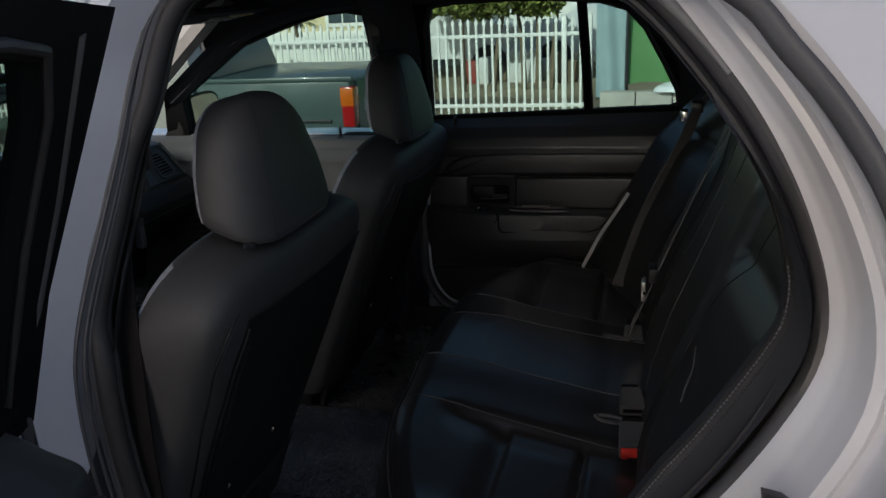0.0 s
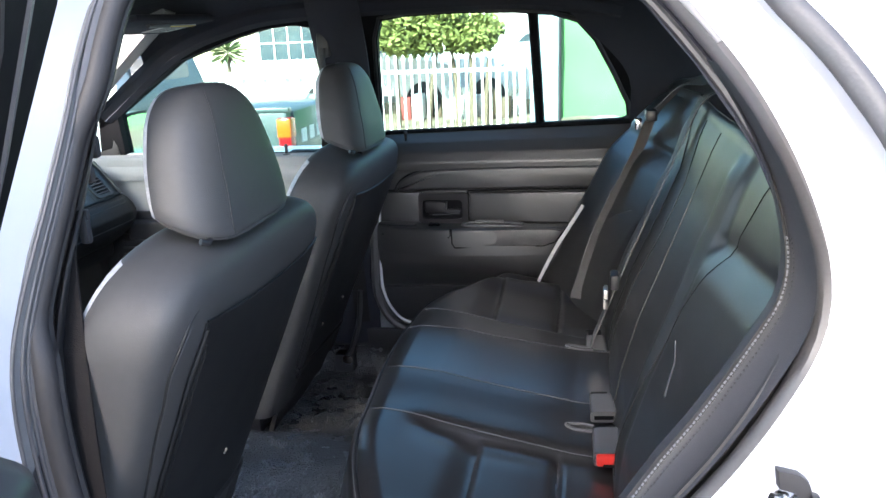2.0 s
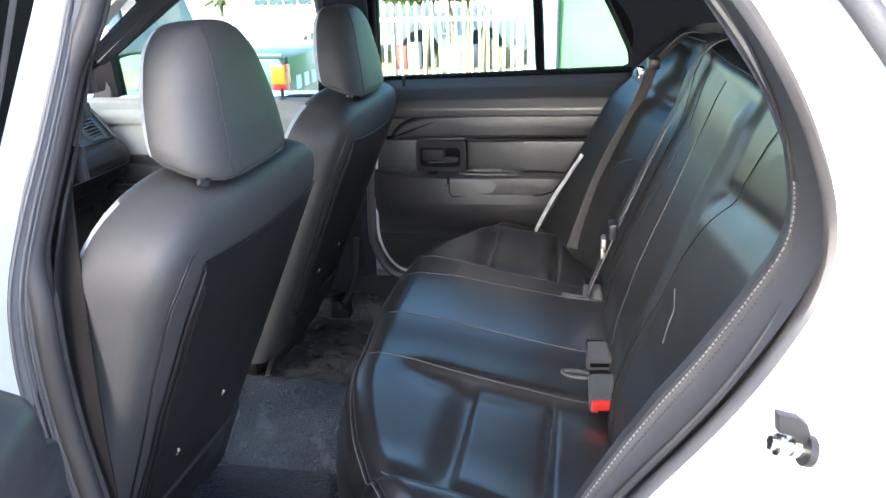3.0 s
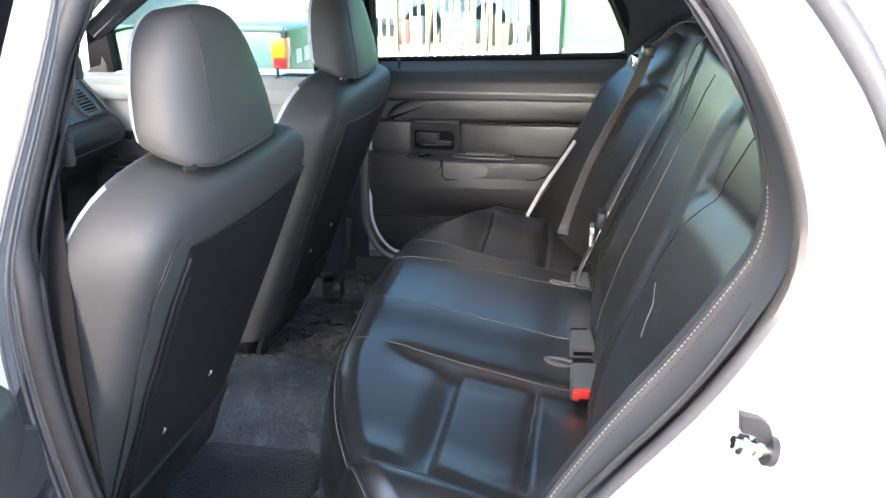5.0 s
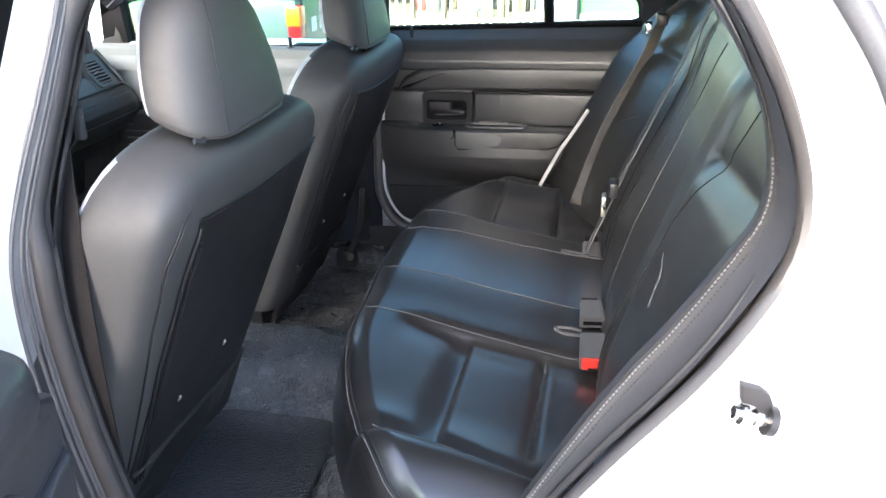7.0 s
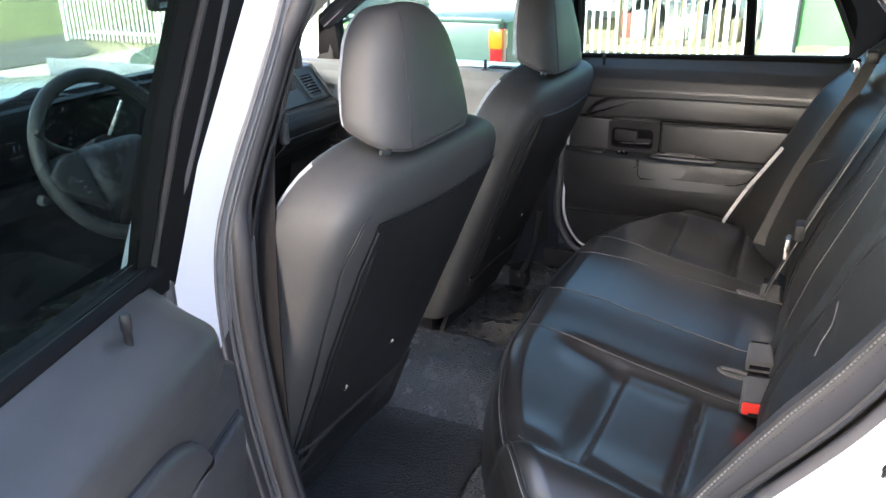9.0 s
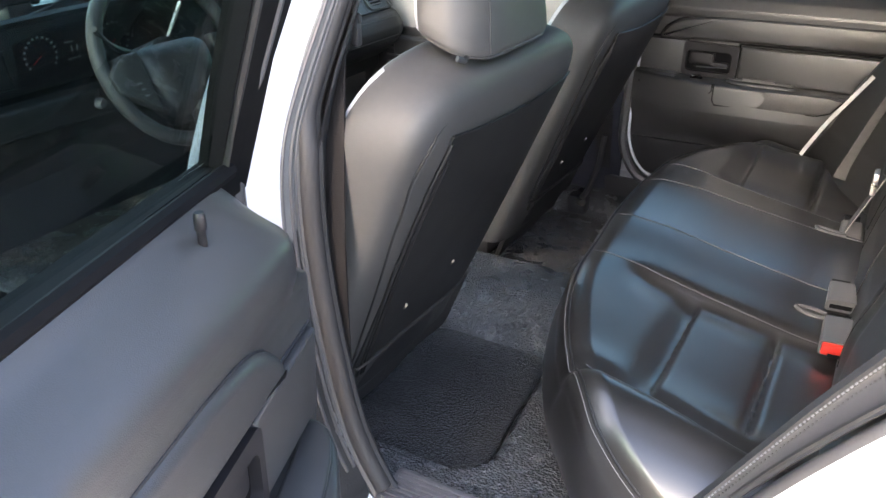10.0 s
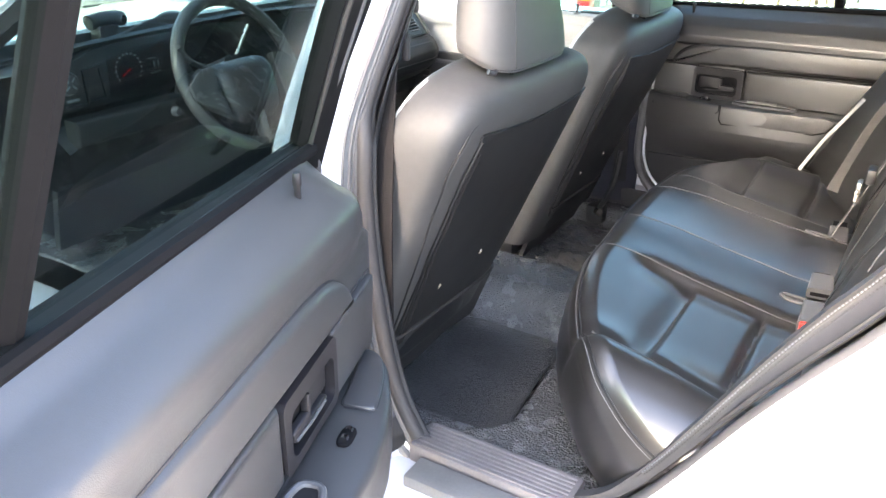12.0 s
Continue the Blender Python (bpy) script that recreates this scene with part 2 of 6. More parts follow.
def box(x0, x1, y0, y1, z0, z1, bevel=0.0, seg=2, bm=None):
    out = bm or bmesh.new()
    r = bmesh.ops.create_cube(out, size=1)
    vs = r["verts"]
    for v in vs:
        v.co = Vector((x0 + (v.co.x + .5) * (x1 - x0), y0 + (v.co.y + .5) * (y1 - y0), z0 + (v.co.z + .5) * (z1 - z0)))
    if bevel:
        es = list({e for v in vs for e in v.link_edges})
        bmesh.ops.bevel(out, geom=es, offset=bevel, segments=seg, profile=0.5, affect='EDGES')
    return out


def grid(fn, nu, nv, cu=False, cv=False, bm=None, caps=False):
    """A surface through fn(u, v), u and v from 0 to 1; cu, cv: closed that way; caps: closes both ends of a tube along v."""
    out = bm or bmesh.new()
    mu, mv = (nu if cu else nu + 1), (nv if cv else nv + 1)
    rows = [[out.verts.new(fn(i / nu, j / nv)) for i in range(mu)] for j in range(mv)]
    for j in range(nv):
        for i in range(nu):
            a, b = rows[j], rows[(j + 1) % mv]
            q = (a[i], a[(i + 1) % mu], b[(i + 1) % mu], b[i])
            if len({id(v) for v in q}) == 4:
                out.faces.new(q)
    if caps and cu:
        out.faces.new(rows[0][::-1])
        out.faces.new(rows[-1])
    return out


def slab(fn, nu, nv, off, bm=None):
    """A sheet with thickness: fn(u, v) and the same moved by off."""
    off = Vector(off)
    out = grid(fn, nu, nv, bm=bm)
    n = len(out.verts)
    out.verts.ensure_lookup_table()
    base = n - (nu + 1) * (nv + 1)
    top = [out.verts[base + k] for k in range((nu + 1) * (nv + 1))]
    low = [out.verts.new(v.co + off) for v in top]
    at = lambda L, i, j: L[j * (nu + 1) + i]
    for j in range(nv):
        for i in range(nu):
            out.faces.new((at(low, i, j), at(low, i, j + 1), at(low, i + 1, j + 1), at(low, i + 1, j)))
    for i in range(nu):
        for j in (0, nv):
            out.faces.new((at(top, i, j), at(top, i + 1, j), at(low, i + 1, j), at(low, i, j)))
    for j in range(nv):
        for i in (0, nu):
            out.faces.new((at(top, i, j), at(top, i, j + 1), at(low, i, j + 1), at(low, i, j)))
    return out


def spline(pts, n, closed=False):
    """n points along a smooth curve through pts (Catmull-Rom), even in arc length."""
    P = [Vector(p) for p in pts]
    k = len(P)
    fine = []
    segs = k if closed else k - 1
    for s in range(segs):
        g = (lambda i: P[i % k]) if closed else (lambda i: P[min(max(i, 0), k - 1)])
        a, b, c, d = g(s - 1), g(s), g(s + 1), g(s + 2)
        for q in range(12):
            t = q / 12
            fine.append(0.5 * ((2 * b) + (c - a) * t + (2 * a - 5 * b + 4 * c - d) * t * t + (3 * b - a - 3 * c + d) * t ** 3))
    fine.append(P[0] if closed else P[-1])
    ds = [0.0]
    for a, b in zip(fine, fine[1:]):
        ds.append(ds[-1] + (b - a).length)
    out, j = [], 0
    m = n if closed else n - 1
    for i in range(n):
        want = ds[-1] * i / m
        while j < len(ds) - 2 and ds[j + 1] < want:
            j += 1
        f = (want - ds[j]) / max(1e-9, ds[j + 1] - ds[j])
        out.append(fine[j].lerp(fine[j + 1], min(1, f)))
    return out


def tube(pts, r, seg=8, closed=False, bm=None, flat=1.0, side=None):
    """A tube along pts. flat < 1 squeezes it in the direction across side."""
    out = bm or bmesh.new()
    P = [Vector(p) for p in pts]
    n = len(P)
    rings = []
    prev = None
    for i in range(n):
        t = (P[(i + 1) % n] - P[i - 1]) if closed else (P[min(i + 1, n - 1)] - P[max(i - 1, 0)])
        t.normalize()
        ref = Vector(side) if side else (prev if prev else (Vector((0, 0, 1)) if abs(t.z) < 0.9 else Vector((1, 0, 0))))
        a = (ref - t * ref.dot(t))
        if a.length < 1e-6:
            a = t.orthogonal()
        a.normalize()
        prev = a
        b = t.cross(a)
        rr = r(i / max(1, n - 1)) if callable(r) else r
        rings.append([out.verts.new(P[i] + (a * math.cos(2 * math.pi * k / seg) + b * math.sin(2 * math.pi * k / seg) * flat) * rr) for k in range(seg)])
    for i in range(n if closed else n - 1):
        A, B = rings[i], rings[(i + 1) % n]
        for k in range(seg):
            out.faces.new((A[k], A[(k + 1) % seg], B[(k + 1) % seg], B[k]))
    if not closed:
        out.faces.new(rings[0][::-1])
        out.faces.new(rings[-1])
    return out


def ribbon(pts, across, width, thick, bm=None):
    """A strap along pts: across is its width direction."""
    out = bm or bmesh.new()
    P = [Vector(p) for p in pts]
    A = Vector(across).normalized()
    rings = []
    for i, p in enumerate(P):
        t = (P[min(i + 1, len(P) - 1)] - P[max(i - 1, 0)]).normalized()
        a = (A - t * A.dot(t)).normalized()
        b = t.cross(a)
        rings.append([out.verts.new(p + a * width * u + b * thick * w) for u, w in ((-.5, -.5), (.5, -.5), (.5, .5), (-.5, .5))])
    for R, S in zip(rings, rings[1:]):
        for k in range(4):
            out.faces.new((R[k], R[(k + 1) % 4], S[(k + 1) % 4], S[k]))
    out.faces.new(rings[0][::-1])
    out.faces.new(rings[-1])
    return out


def plate(poly, depth, mapping, bevel=0.0):
    """A flat plate: poly of (a, z), thickness from 0 to depth; mapping (a, b, z) -> place."""
    out = bmesh.new()
    f0 = out.faces.new([out.verts.new((a, 0.0, z)) for a, z in poly])
    r = bmesh.ops.extrude_face_region(out, geom=[f0])
    for v in (g for g in r["geom"] if isinstance(g, bmesh.types.BMVert)):
        v.co.y += depth
    if bevel:
        es = [e for e in out.edges if abs(e.verts[0].co.y - depth) < 1e-6 and abs(e.verts[1].co.y - depth) < 1e-6]
        bmesh.ops.bevel(out, geom=es, offset=bevel, segments=3, profile=0.5, affect='EDGES')
    for v in out.verts:
        v.co = mapping(*v.co)
    return out


def ring_plate(outer, inner, depth, mapping):
    """A frame: two loops of equally many (a, z) points, from b = 0 to b = depth."""
    out = bmesh.new()
    n = len(outer)
    L = [[out.verts.new(mapping(a, b, z)) for a, z in loop] for b in (0.0, depth) for loop in (outer, inner)]
    o0, i0, o1, i1 = L
    for k in range(n):
        m = (k + 1) % n
        out.faces.new((o0[k], o0[m], i0[m], i0[k]))
        out.faces.new((o1[k], i1[k], i1[m], o1[m]))
        out.faces.new((o0[k], o1[k], o1[m], o0[m]))
        out.faces.new((i0[k], i0[m], i1[m], i1[k]))
    return out


def sq(c, n):
    return math.copysign(abs(c) ** (2 / n), c)


def lerp(a, b, t):
    return a + (b - a) * t


def table(x, xs, ys):
    return float(np.interp(x, xs, ys))


def smooth(t):
    t = min(1.0, max(0.0, t))
    return t * t * (3 - 2 * t)


MID = 0.755          # the car's centre line


def far(p):
    """The same place on the other side of the car."""
    return Vector((p[0], 2 * MID - p[1], p[2]))

# ---------------------------------------------------------------- ground and street


def ground_z(x, y):
    return table(y, [-60, 1.6, 4.6, 6.7, 7.0, 60], [0.0, 0.0, -0.27, -0.46, -0.36, -0.36])


bm = bmesh.new()
for y0, y1, z0, z1 in ((-400, -4.0, 0, 0), (-4.0, 1.6, 0, 0), (1.6, 4.6, 0, -0.27), (4.6, 6.7, -0.27, -0.46), (6.7, 6.72, -0.46, -0.36), (6.72, 400, -0.36, -0.36)):
    grid(lambda u, v: Vector((lerp(-900, 900, u), lerp(y0, y1, v), lerp(z0, z1, v))), 24, 4, bm=bm)
ground = tagged(part("ground", bm, DIRT), "dry dirt ground running out to the horizon", "ground", kind="structure")
road = tagged(part("road", slab(lambda u, v: Vector((lerp(-60, 60, u), lerp(-4.0, 6.7, v), ground_z(0, lerp(-4.0, 6.7, v)) + 0.012)), 30, 107, (0, 0, -0.004)), ASPHALT),
              "worn grey asphalt street in bright daylight", "road", kind="structure")
pavement = tagged(part("pavement", box(-10.4, 60, 6.74, 9.1, -0.40, -0.35), CONCRETE, smooth=False), "sunlit pale concrete pavement along the fence", "pavement", kind="structure")
# unseen ground sheet, added so neutral bounce light reaches the cabin
bounce_ground = tagged(part("bounce_ground", slab(lambda u, v: Vector((lerp(-40, 40, u), lerp(-45, -.30, v), ground_z(0, lerp(-45, -.30, v)) + 0.022)), 30, 30, (0, 0, -0.006)), BOUNCE_GREY),
    "plain grey ground added out of view to bounce light at the car", "pavement", kind="structure")
kerb = tagged(part("kerb", box(-10.4, 60, 6.58, 6.735, -0.55, -0.345, 0.02), CONCRETE), "pale concrete kerb along the street", "kerb", kind="structure")
tagged(part("driveway", slab(lambda u, v: Vector((lerp(-10.3, -7.5, u), lerp(2.0, 6.5, v), ground_z(0, lerp(2.0, 6.5, v)) + 0.018)), 6, 12, (0, 0, -0.01)), CONCRETE),
               "bright sunlit concrete strip ahead of the car", "driveway", kind="structure")
# unseen wall, added only to keep direct sun off the car's near side
tagged(part("unseen_shade_wall", box(-12.5, -3.97, -11.7, -11.3, 0, 8.9, .02), WHITEWALL), "plain white wall added out of view to shade the near side of the car", "wall", kind="structure")
side_road = tagged(part("side_road", slab(lambda u, v: Vector((lerp(-13.3, lerp(-10.5, -12.1, smooth((lerp(6.4, 34, v) - 8.4) / 1.2)), u), lerp(6.4, 34, v), -.347)), 6, 60, (0, 0, -.05)), ASPHALT),
                  "worn grey asphalt side street beyond the bonnet", "road", kind="structure")
lawn = tagged(part("lawn", box(-60, -13.3, 6.75, 22, -0.38, -0.345), GRASS, smooth=False), "dry yellow-green lawn beyond the street", "lawn", kind="structure")

# ---------------------------------------------------------------- car body
car = thing("car", "white four-door sedan body with its rear door opening", "car")


def y_seal(z):
    d = z - 0.955
    return 0.21 * (d + math.sqrt(d * d + 0.0025))


def y_out(z):
    return table(z, [0.2, 0.27, 0.36, 0.46, 0.6, 0.8, 0.88, 0.94, 0.99, 1.05, 1.12, 1.40, 1.46, 1.48], [-0.02, -0.09, -0.15, -0.185, -0.213, -0.213, -0.205, -0.191, -0.170, -0.138, -0.093, 0.09, 0.165, 0.21])


LOOP = [(-.600, .392), (-.645, .435), (-.685, .52), (-.712, .64), (-.730, .76), (-.738, .87), (-.737, .97), (-.726, 1.05), (-.711, 1.13), (-.697, 1.22), (-.688, 1.30), (-.670, 1.37), (-.635, 1.408), (-.57, 1.420), (-.40, 1.424),
        (-.22, 1.420), (-.12, 1.398), (-.045, 1.345), (.036, 1.25), (.083, 1.175), (.110, 1.11), (.121, 1.06), (.116, 1.01), (.088, .95), (.048, .88), (.010, .825), (-.035, .765), (-.090, .685),
        (-.155, .58), (-.215, .49), (-.27, .43), (-.34, .398), (-.46, .388)]
N = 160
SEAL = spline([(x, y_seal(z), z) for x, z in LOOP], N, closed=True)


def normal_at(i):
    t = SEAL[(i + 1) % N] - SEAL[i - 1]
    n = Vector((-t.z, 0, t.x)).normalized()
    c = Vector((-.31, 0, .9))
    return n if n.dot(SEAL[i] - c) > 0 else -n


NORM = [normal_at(i) for i in range(N)]


def off(i, d, ya=0.0):
    """The seal's line moved outward by d in its plane; ya 0: at the seal, 1: at the outer skin."""
    p = SEAL[i % N] + NORM[i % N] * d
    p.y = lerp(y_seal(p.z), y_out(p.z), ya)
    return p


def width_of(i):
    n = NORM[i % N]
    return 0.030 + 0.045 * max(0.0, n.x) + 0.02 * max(0.0, -n.z) + 0.004 * max(0.0, n.z)


def slim(t):
    """1 along the rear edge of the opening, where the seal is narrower."""
    return smooth((t - .40) / .10) * smooth((.98 - t) / .08)


# seal, trim line and painted jamb round the opening

def drawn(i):
    """1 at the middle of the centre pillar, where the seal sits further out."""
    z = SEAL[i % N].z
    return smooth((1.28 - z) / .09) * smooth((z - .93) / .08) * (i < N * .4)


part("door_seal", tube([off(i, 0.002 + .014 * slim(i / N) + .013 * drawn(i), -0.02) for i in range(N)], lambda t: 0.019 - .0035 * slim(t), 10, closed=True, flat=0.75, side=(0, 1, 0)), SEAL_GREY, car, "grey rubber door seal")
part("seal_lip", tube([off(i, -0.016 + .012 * slim(i / N) + .017 * drawn(i)) + Vector((0, 0.012, 0)) for i in range(N)], lambda t: 0.0085 - .003 * slim(t), 8, closed=True), DARK_RUBBER, car, "black inner lip of the seal")
part("jamb_trim", tube([off(i, 0.026, 0.10) for i in range(0, int(N * .50))], 0.0085, 8), JAMB_TRIM, car, "grey ribbed trim beside the seal")
prof = [(0.008, 0.02), (0.016, 0.07), (0.030, 0.12), (0.040, 0.20), (0.22, 0.33), (0.40, 0.35), (0.52, 0.31), (0.64, 0.36), (0.78, 0.60), (0.92, 0.80), (1.06, 0.93), (1.22, 0.99), (1.45, 1.0)]


def jamb(u, v):
    i = int(round(u * N)) % N
    k = v * (len(prof) - 1)
    j = min(int(k), len(prof) - 2)
    d, a = (lerp(prof[j][q], prof[j + 1][q], k - j) for q in (0, 1))
    p = off(i, d if d < 0.041 else lerp(0.040, 0.018 + width_of(i), (d - 0.04) / 0.96), a)
    p.x = max(p.x, -.757)
    return p


part("door_jamb", grid(jamb, N, 48, cu=True), PAINT, car, "white painted door jamb")


def outline(p):
    """Where the skin that starts at p ends: B-pillar, roof rail, rear wheel arch or sill."""
    c = Vector((-.31, 0, .9))
    d = Vector((p.x, 0, p.z)) - c
    best = 99.0
    for lim, comp in ((-.757, 0), (.93, 0), (.265, 2), (1.475, 2)):
        if abs(d[comp]) > 1e-6:
            s = (lim - c[comp]) / d[comp]
            if s > 0:
                best = min(best, s)
    cx, cz, r = 0.58, 0.33, 0.375
    A = d.x ** 2 + d.z ** 2
    B = 2 * (d.x * (c.x - cx) + d.z * (c.z - cz))
    D = B * B - 4 * A * ((c.x - cx) ** 2 + (c.z - cz) ** 2 - r * r)
    if D > 0:
        s = (-B - math.sqrt(D)) / (2 * A)
        if s > 0:
            best = min(best, s)
    return c + d * max(best, 1.0)


def skin(u, v):
    i = int(round(u * N)) % N
    a = off(i, 0.018 + 1.45 * width_of(i) * 0.8, 1.0)
    b = outline(a)
    p = a.lerp(b, v)
    p.x = max(p.x, -.757)
    p.y = y_out(p.z)
    return p


part("side_panel", grid(skin, N, 14, cu=True), PAINT, car, "glossy white side panel round the rear door")
part("rear_quarter", slab(lambda u, v: Vector((lerp(.93, 2.2, u), y_out(lerp(.30, 1.03, v)) + 0.10 * max(0, u - .6) ** 2, lerp(.30, 1.03, v))), 10, 14, (0, 0.012, 0)), PAINT, car)
part("front_fender", slab(lambda u, v: Vector((lerp(-3.2, -1.98, u), y_out(lerp(.30, .86, v)) + 0.12 * max(0, .4 - u) ** 2, lerp(.62 if abs(lerp(-3.2, -1.98, u) + 2.34) < .40 else .30, .86, v))), 24, 12, (0, 0.012, 0)), PAINT, car)


def wing_top(x):
    return .935 - .085 * smooth((-1.85 - x) / .3)


part("far_side_panel", slab(lambda u, v: far((lerp(-3.2, 2.1, u), y_out(lerp(.30, wing_top(lerp(-3.2, 2.1, u)), v)), lerp(.30, wing_top(lerp(-3.2, 2.1, u)), v))), 30, 14, (0, -0.012, 0)), PAINT, car)
part("front_sill", box(-1.95, -.87, -.13, .06, .26, .380, 0.02), PAINT, car)
part("rocker", box(-.88, .20, -.14, .060, .25, .382, 0.018), PAINT, car, "white painted door sill")
part("far_rocker", box(-1.95, .2, 1.456, 1.62, .26, .412, 0.018), PAINT, car)
part("far_sill_cover", box(-1.93, .2, 1.436, 1.453, .30, .424, 0.006), PLASTIC_DK, car, "black inner sill cover")

# B-pillar, painted outside, dark trim inside


def pillar(u, v):
    z = lerp(.375, 1.44, v)
    i = min(range(int(N * 0.02), int(N * 0.36)), key=lambda k: abs(SEAL[k].z - z))
    xs = SEAL[i].x
    ring = [(xs - .004, y_seal(z) + .004), (max(xs - .035, -.753), lerp(y_seal(z), y_out(z), .9)), (-.752, lerp(y_seal(z), y_out(z), .97)), (-.800, y_seal(z) + .02)]
    k = u * 4
    a, b = ring[int(k) % 4], ring[(int(k) + 1) % 4]
    t = k - int(k)
    return Vector((lerp(a[0], b[0], t), lerp(a[1], b[1], t), z))


part("b_pillar", grid(pillar, 16, 24, cu=True, caps=True), PAINT, car, "white painted centre pillar")


def pillar_trim(u, v):
    z = lerp(.37, 1.42, v)
    i = min(range(int(N * 0.02), int(N * 0.36)), key=lambda k: abs(SEAL[k].z - z))
    xs = SEAL[i].x
    bulge = table(z, [.37, .6, .95, 1.42], [.060, .055, .045, .025])
    lead = table(z, [.37, .60, .72, .84, 1.1, 1.42], [.0, .002, .012, .020, .020, .012])
    return Vector((lerp(xs + lead, -.850, u), y_seal(z) + .008 + bulge * smooth(u / .14), z))


part("pillar_trim", slab(pillar_trim, 10, 20, (0, -0.004, 0)), PLASTIC_DK, car, "black plastic pillar trim")

# roof, headliner, rear of the cabin


def roof_z(x, y):
    a = (y - MID) / 0.56
    return table(x, [-1.35, -1.2, -.7, -.2, .3, .5], [1.435, 1.465, 1.495, 1.495, 1.45, 1.41]) - 0.035 * a * a


part("roof", slab(lambda u, v: Vector((lerp(-1.30, .50, u), lerp(.195, 1.315, v), roof_z(lerp(-1.30, .50, u), lerp(.195, 1.315, v)))), 24, 20, (0, 0, -0.012)), PAINT, car)


def liner(u, v):
    x, y = lerp(-1.33, .44, u), lerp(.190, 1.345, v)
    a = abs((y - MID) / 0.59)
    return Vector((x, y, min(roof_z(x, y) - 0.03, 1.445) - 0.035 * a ** 5))


part("headliner", slab(liner, 24, 24, (0, 0, 0.008)), HEADLINER, car, "dark cloth headliner")


def y_far(z):
    return 1.525 - max(0.0, z - 1.0) * 0.42


part("far_c_pillar_trim", slab(lambda u, v: Vector((lerp(lerp(.012, -.20, smooth((v - .35) / .65)), .75, u), y_far(lerp(.96, 1.42, v)) - .018 - .05 * u, lerp(.96, 1.42, v))), 14, 14, (0, 0.01, 0)), HEADLINER, car, "dark trim of the rear roof pillar")
part("near_c_pillar_trim", slab(lambda u, v: Vector((lerp(table(lerp(.98, 1.42, v), [.98, 1.06, 1.18, 1.26, 1.35, 1.42], [.115, .118, .07, .015, -.06, -.20]), .75, u), y_seal(lerp(.98, 1.42, v)) + .02 + .05 * u, lerp(.98, 1.42, v))), 12, 14, (0, -0.006, 0)), HEADLINER, car)
part("far_roof_rail", tube(spline([(-1.56, 1.50, 1.08), (-1.28, 1.425, 1.26), (-1.08, 1.39, 1.330), (-.88, 1.370, 1.360), (-.4, 1.36, 1.370), (-.2, 1.365, 1.362), (-.02, 1.385, 1.33)], 40), 0.03, 8), HEADLINER, car)
rail = spline([(-1.38, 1.44, 1.225), (-1.28, 1.425, 1.26), (-1.08, 1.39, 1.330), (-.88, 1.370, 1.360), (-.4, 1.36, 1.370), (-.2, 1.365, 1.362), (-.02, 1.385, 1.33)], 40)


def header(u, v):
    k = u * 39
    p = rail[int(k)].lerp(rail[min(39, int(k) + 1)], k - int(k))
    return Vector((lerp(p.x, max(p.x, -1.31), v), lerp(p.y, 1.24, v), lerp(p.z, min(1.425, roof_z(p.x, 1.24) - .045), v ** .7)))


part("far_header_trim", slab(header, 39, 8, (0, 0, 0.008)), HEADLINER, car, "dark cloth trim along the far roof edge")
part("parcel_shelf", slab(lambda u, v: Vector((lerp(.15, .80, u), lerp(.10, 1.41, v), 1.125 - .05 * u)), 4, 10, (0, 0, -0.02)), HEADLINER, car)
part("rear_window", slab(lambda u, v: Vector((lerp(.80, .42, v), lerp(.14 + .06 * v, 1.37 - .06 * v, u), lerp(1.09, 1.425, v))), 10, 6, (0.004, 0, 0.004)), TINT, car).visible_shadow = False
part("boot_lid", slab(lambda u, v: Vector((lerp(.78, 2.2, u), lerp(-.12, 1.63, v), 1.05 - .08 * u * u - .10 * abs(v - .5) ** 3 * 4)), 10, 14, (0, 0, -0.02)), PAINT, car)
part("boot_wall", box(2.18, 2.22, -.10, 1.61, .3, 1.0, .02), PAINT, car)
part("seat_bulkhead", box(.22, .25, .06, 1.45, .36, 1.10), PLASTIC_DK, car)

# windscreen, bonnet and front pillars


def screen(u, v):
    bow = 1 - (2 * u - 1) ** 2
    return Vector((lerp(-1.84, -1.27, v) - .16 * bow * (1 - .4 * v), lerp(lerp(.04, .19, v), lerp(1.47, 1.32, v), u), lerp(.93, 1.425, v)))


part("windscreen", slab(screen, 16, 10, (-0.004, 0, 0.003)), CLEAR, car).visible_shadow = False
part("bonnet", slab(lambda u, v: Vector((lerp(-2.02, -3.25, u), lerp(-.10, 1.61, v), .925 - .11 * u ** 1.6 - .10 * abs(2 * v - 1) ** 4)), 14, 16, (0, 0, -0.02)), PAINT, car, "white bonnet")
part("nose", box(-3.32, -3.2, -.05, 1.56, .35, .80, .05), PAINT, car)
part("cowl", slab(lambda u, v: Vector((lerp(-1.84, -2.04, u) - .15 * (1 - (2 * v - 1) ** 2), lerp(.0, 1.51, v), .918)), 3, 14, (0, 0, -0.02)), PLASTIC_DK, car)
for side in (0, 1):
    base = [(-1.90, -.03, .96), (-1.68, .02, 1.10), (-1.42, .11, 1.28), (-1.24, .175, 1.405)]
    pts = [far(p) for p in base] if side else [Vector(p) for p in base]
    part("front_pillar", tube(spline(pts, 16), 0.033, 8), PAINT, car)
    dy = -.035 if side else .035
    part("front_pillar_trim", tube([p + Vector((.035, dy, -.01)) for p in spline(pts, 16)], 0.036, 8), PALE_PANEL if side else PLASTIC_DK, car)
part("firewall", box(-1.95, -1.90, .0, 1.51, .25, .96), PLASTIC_DK, car)
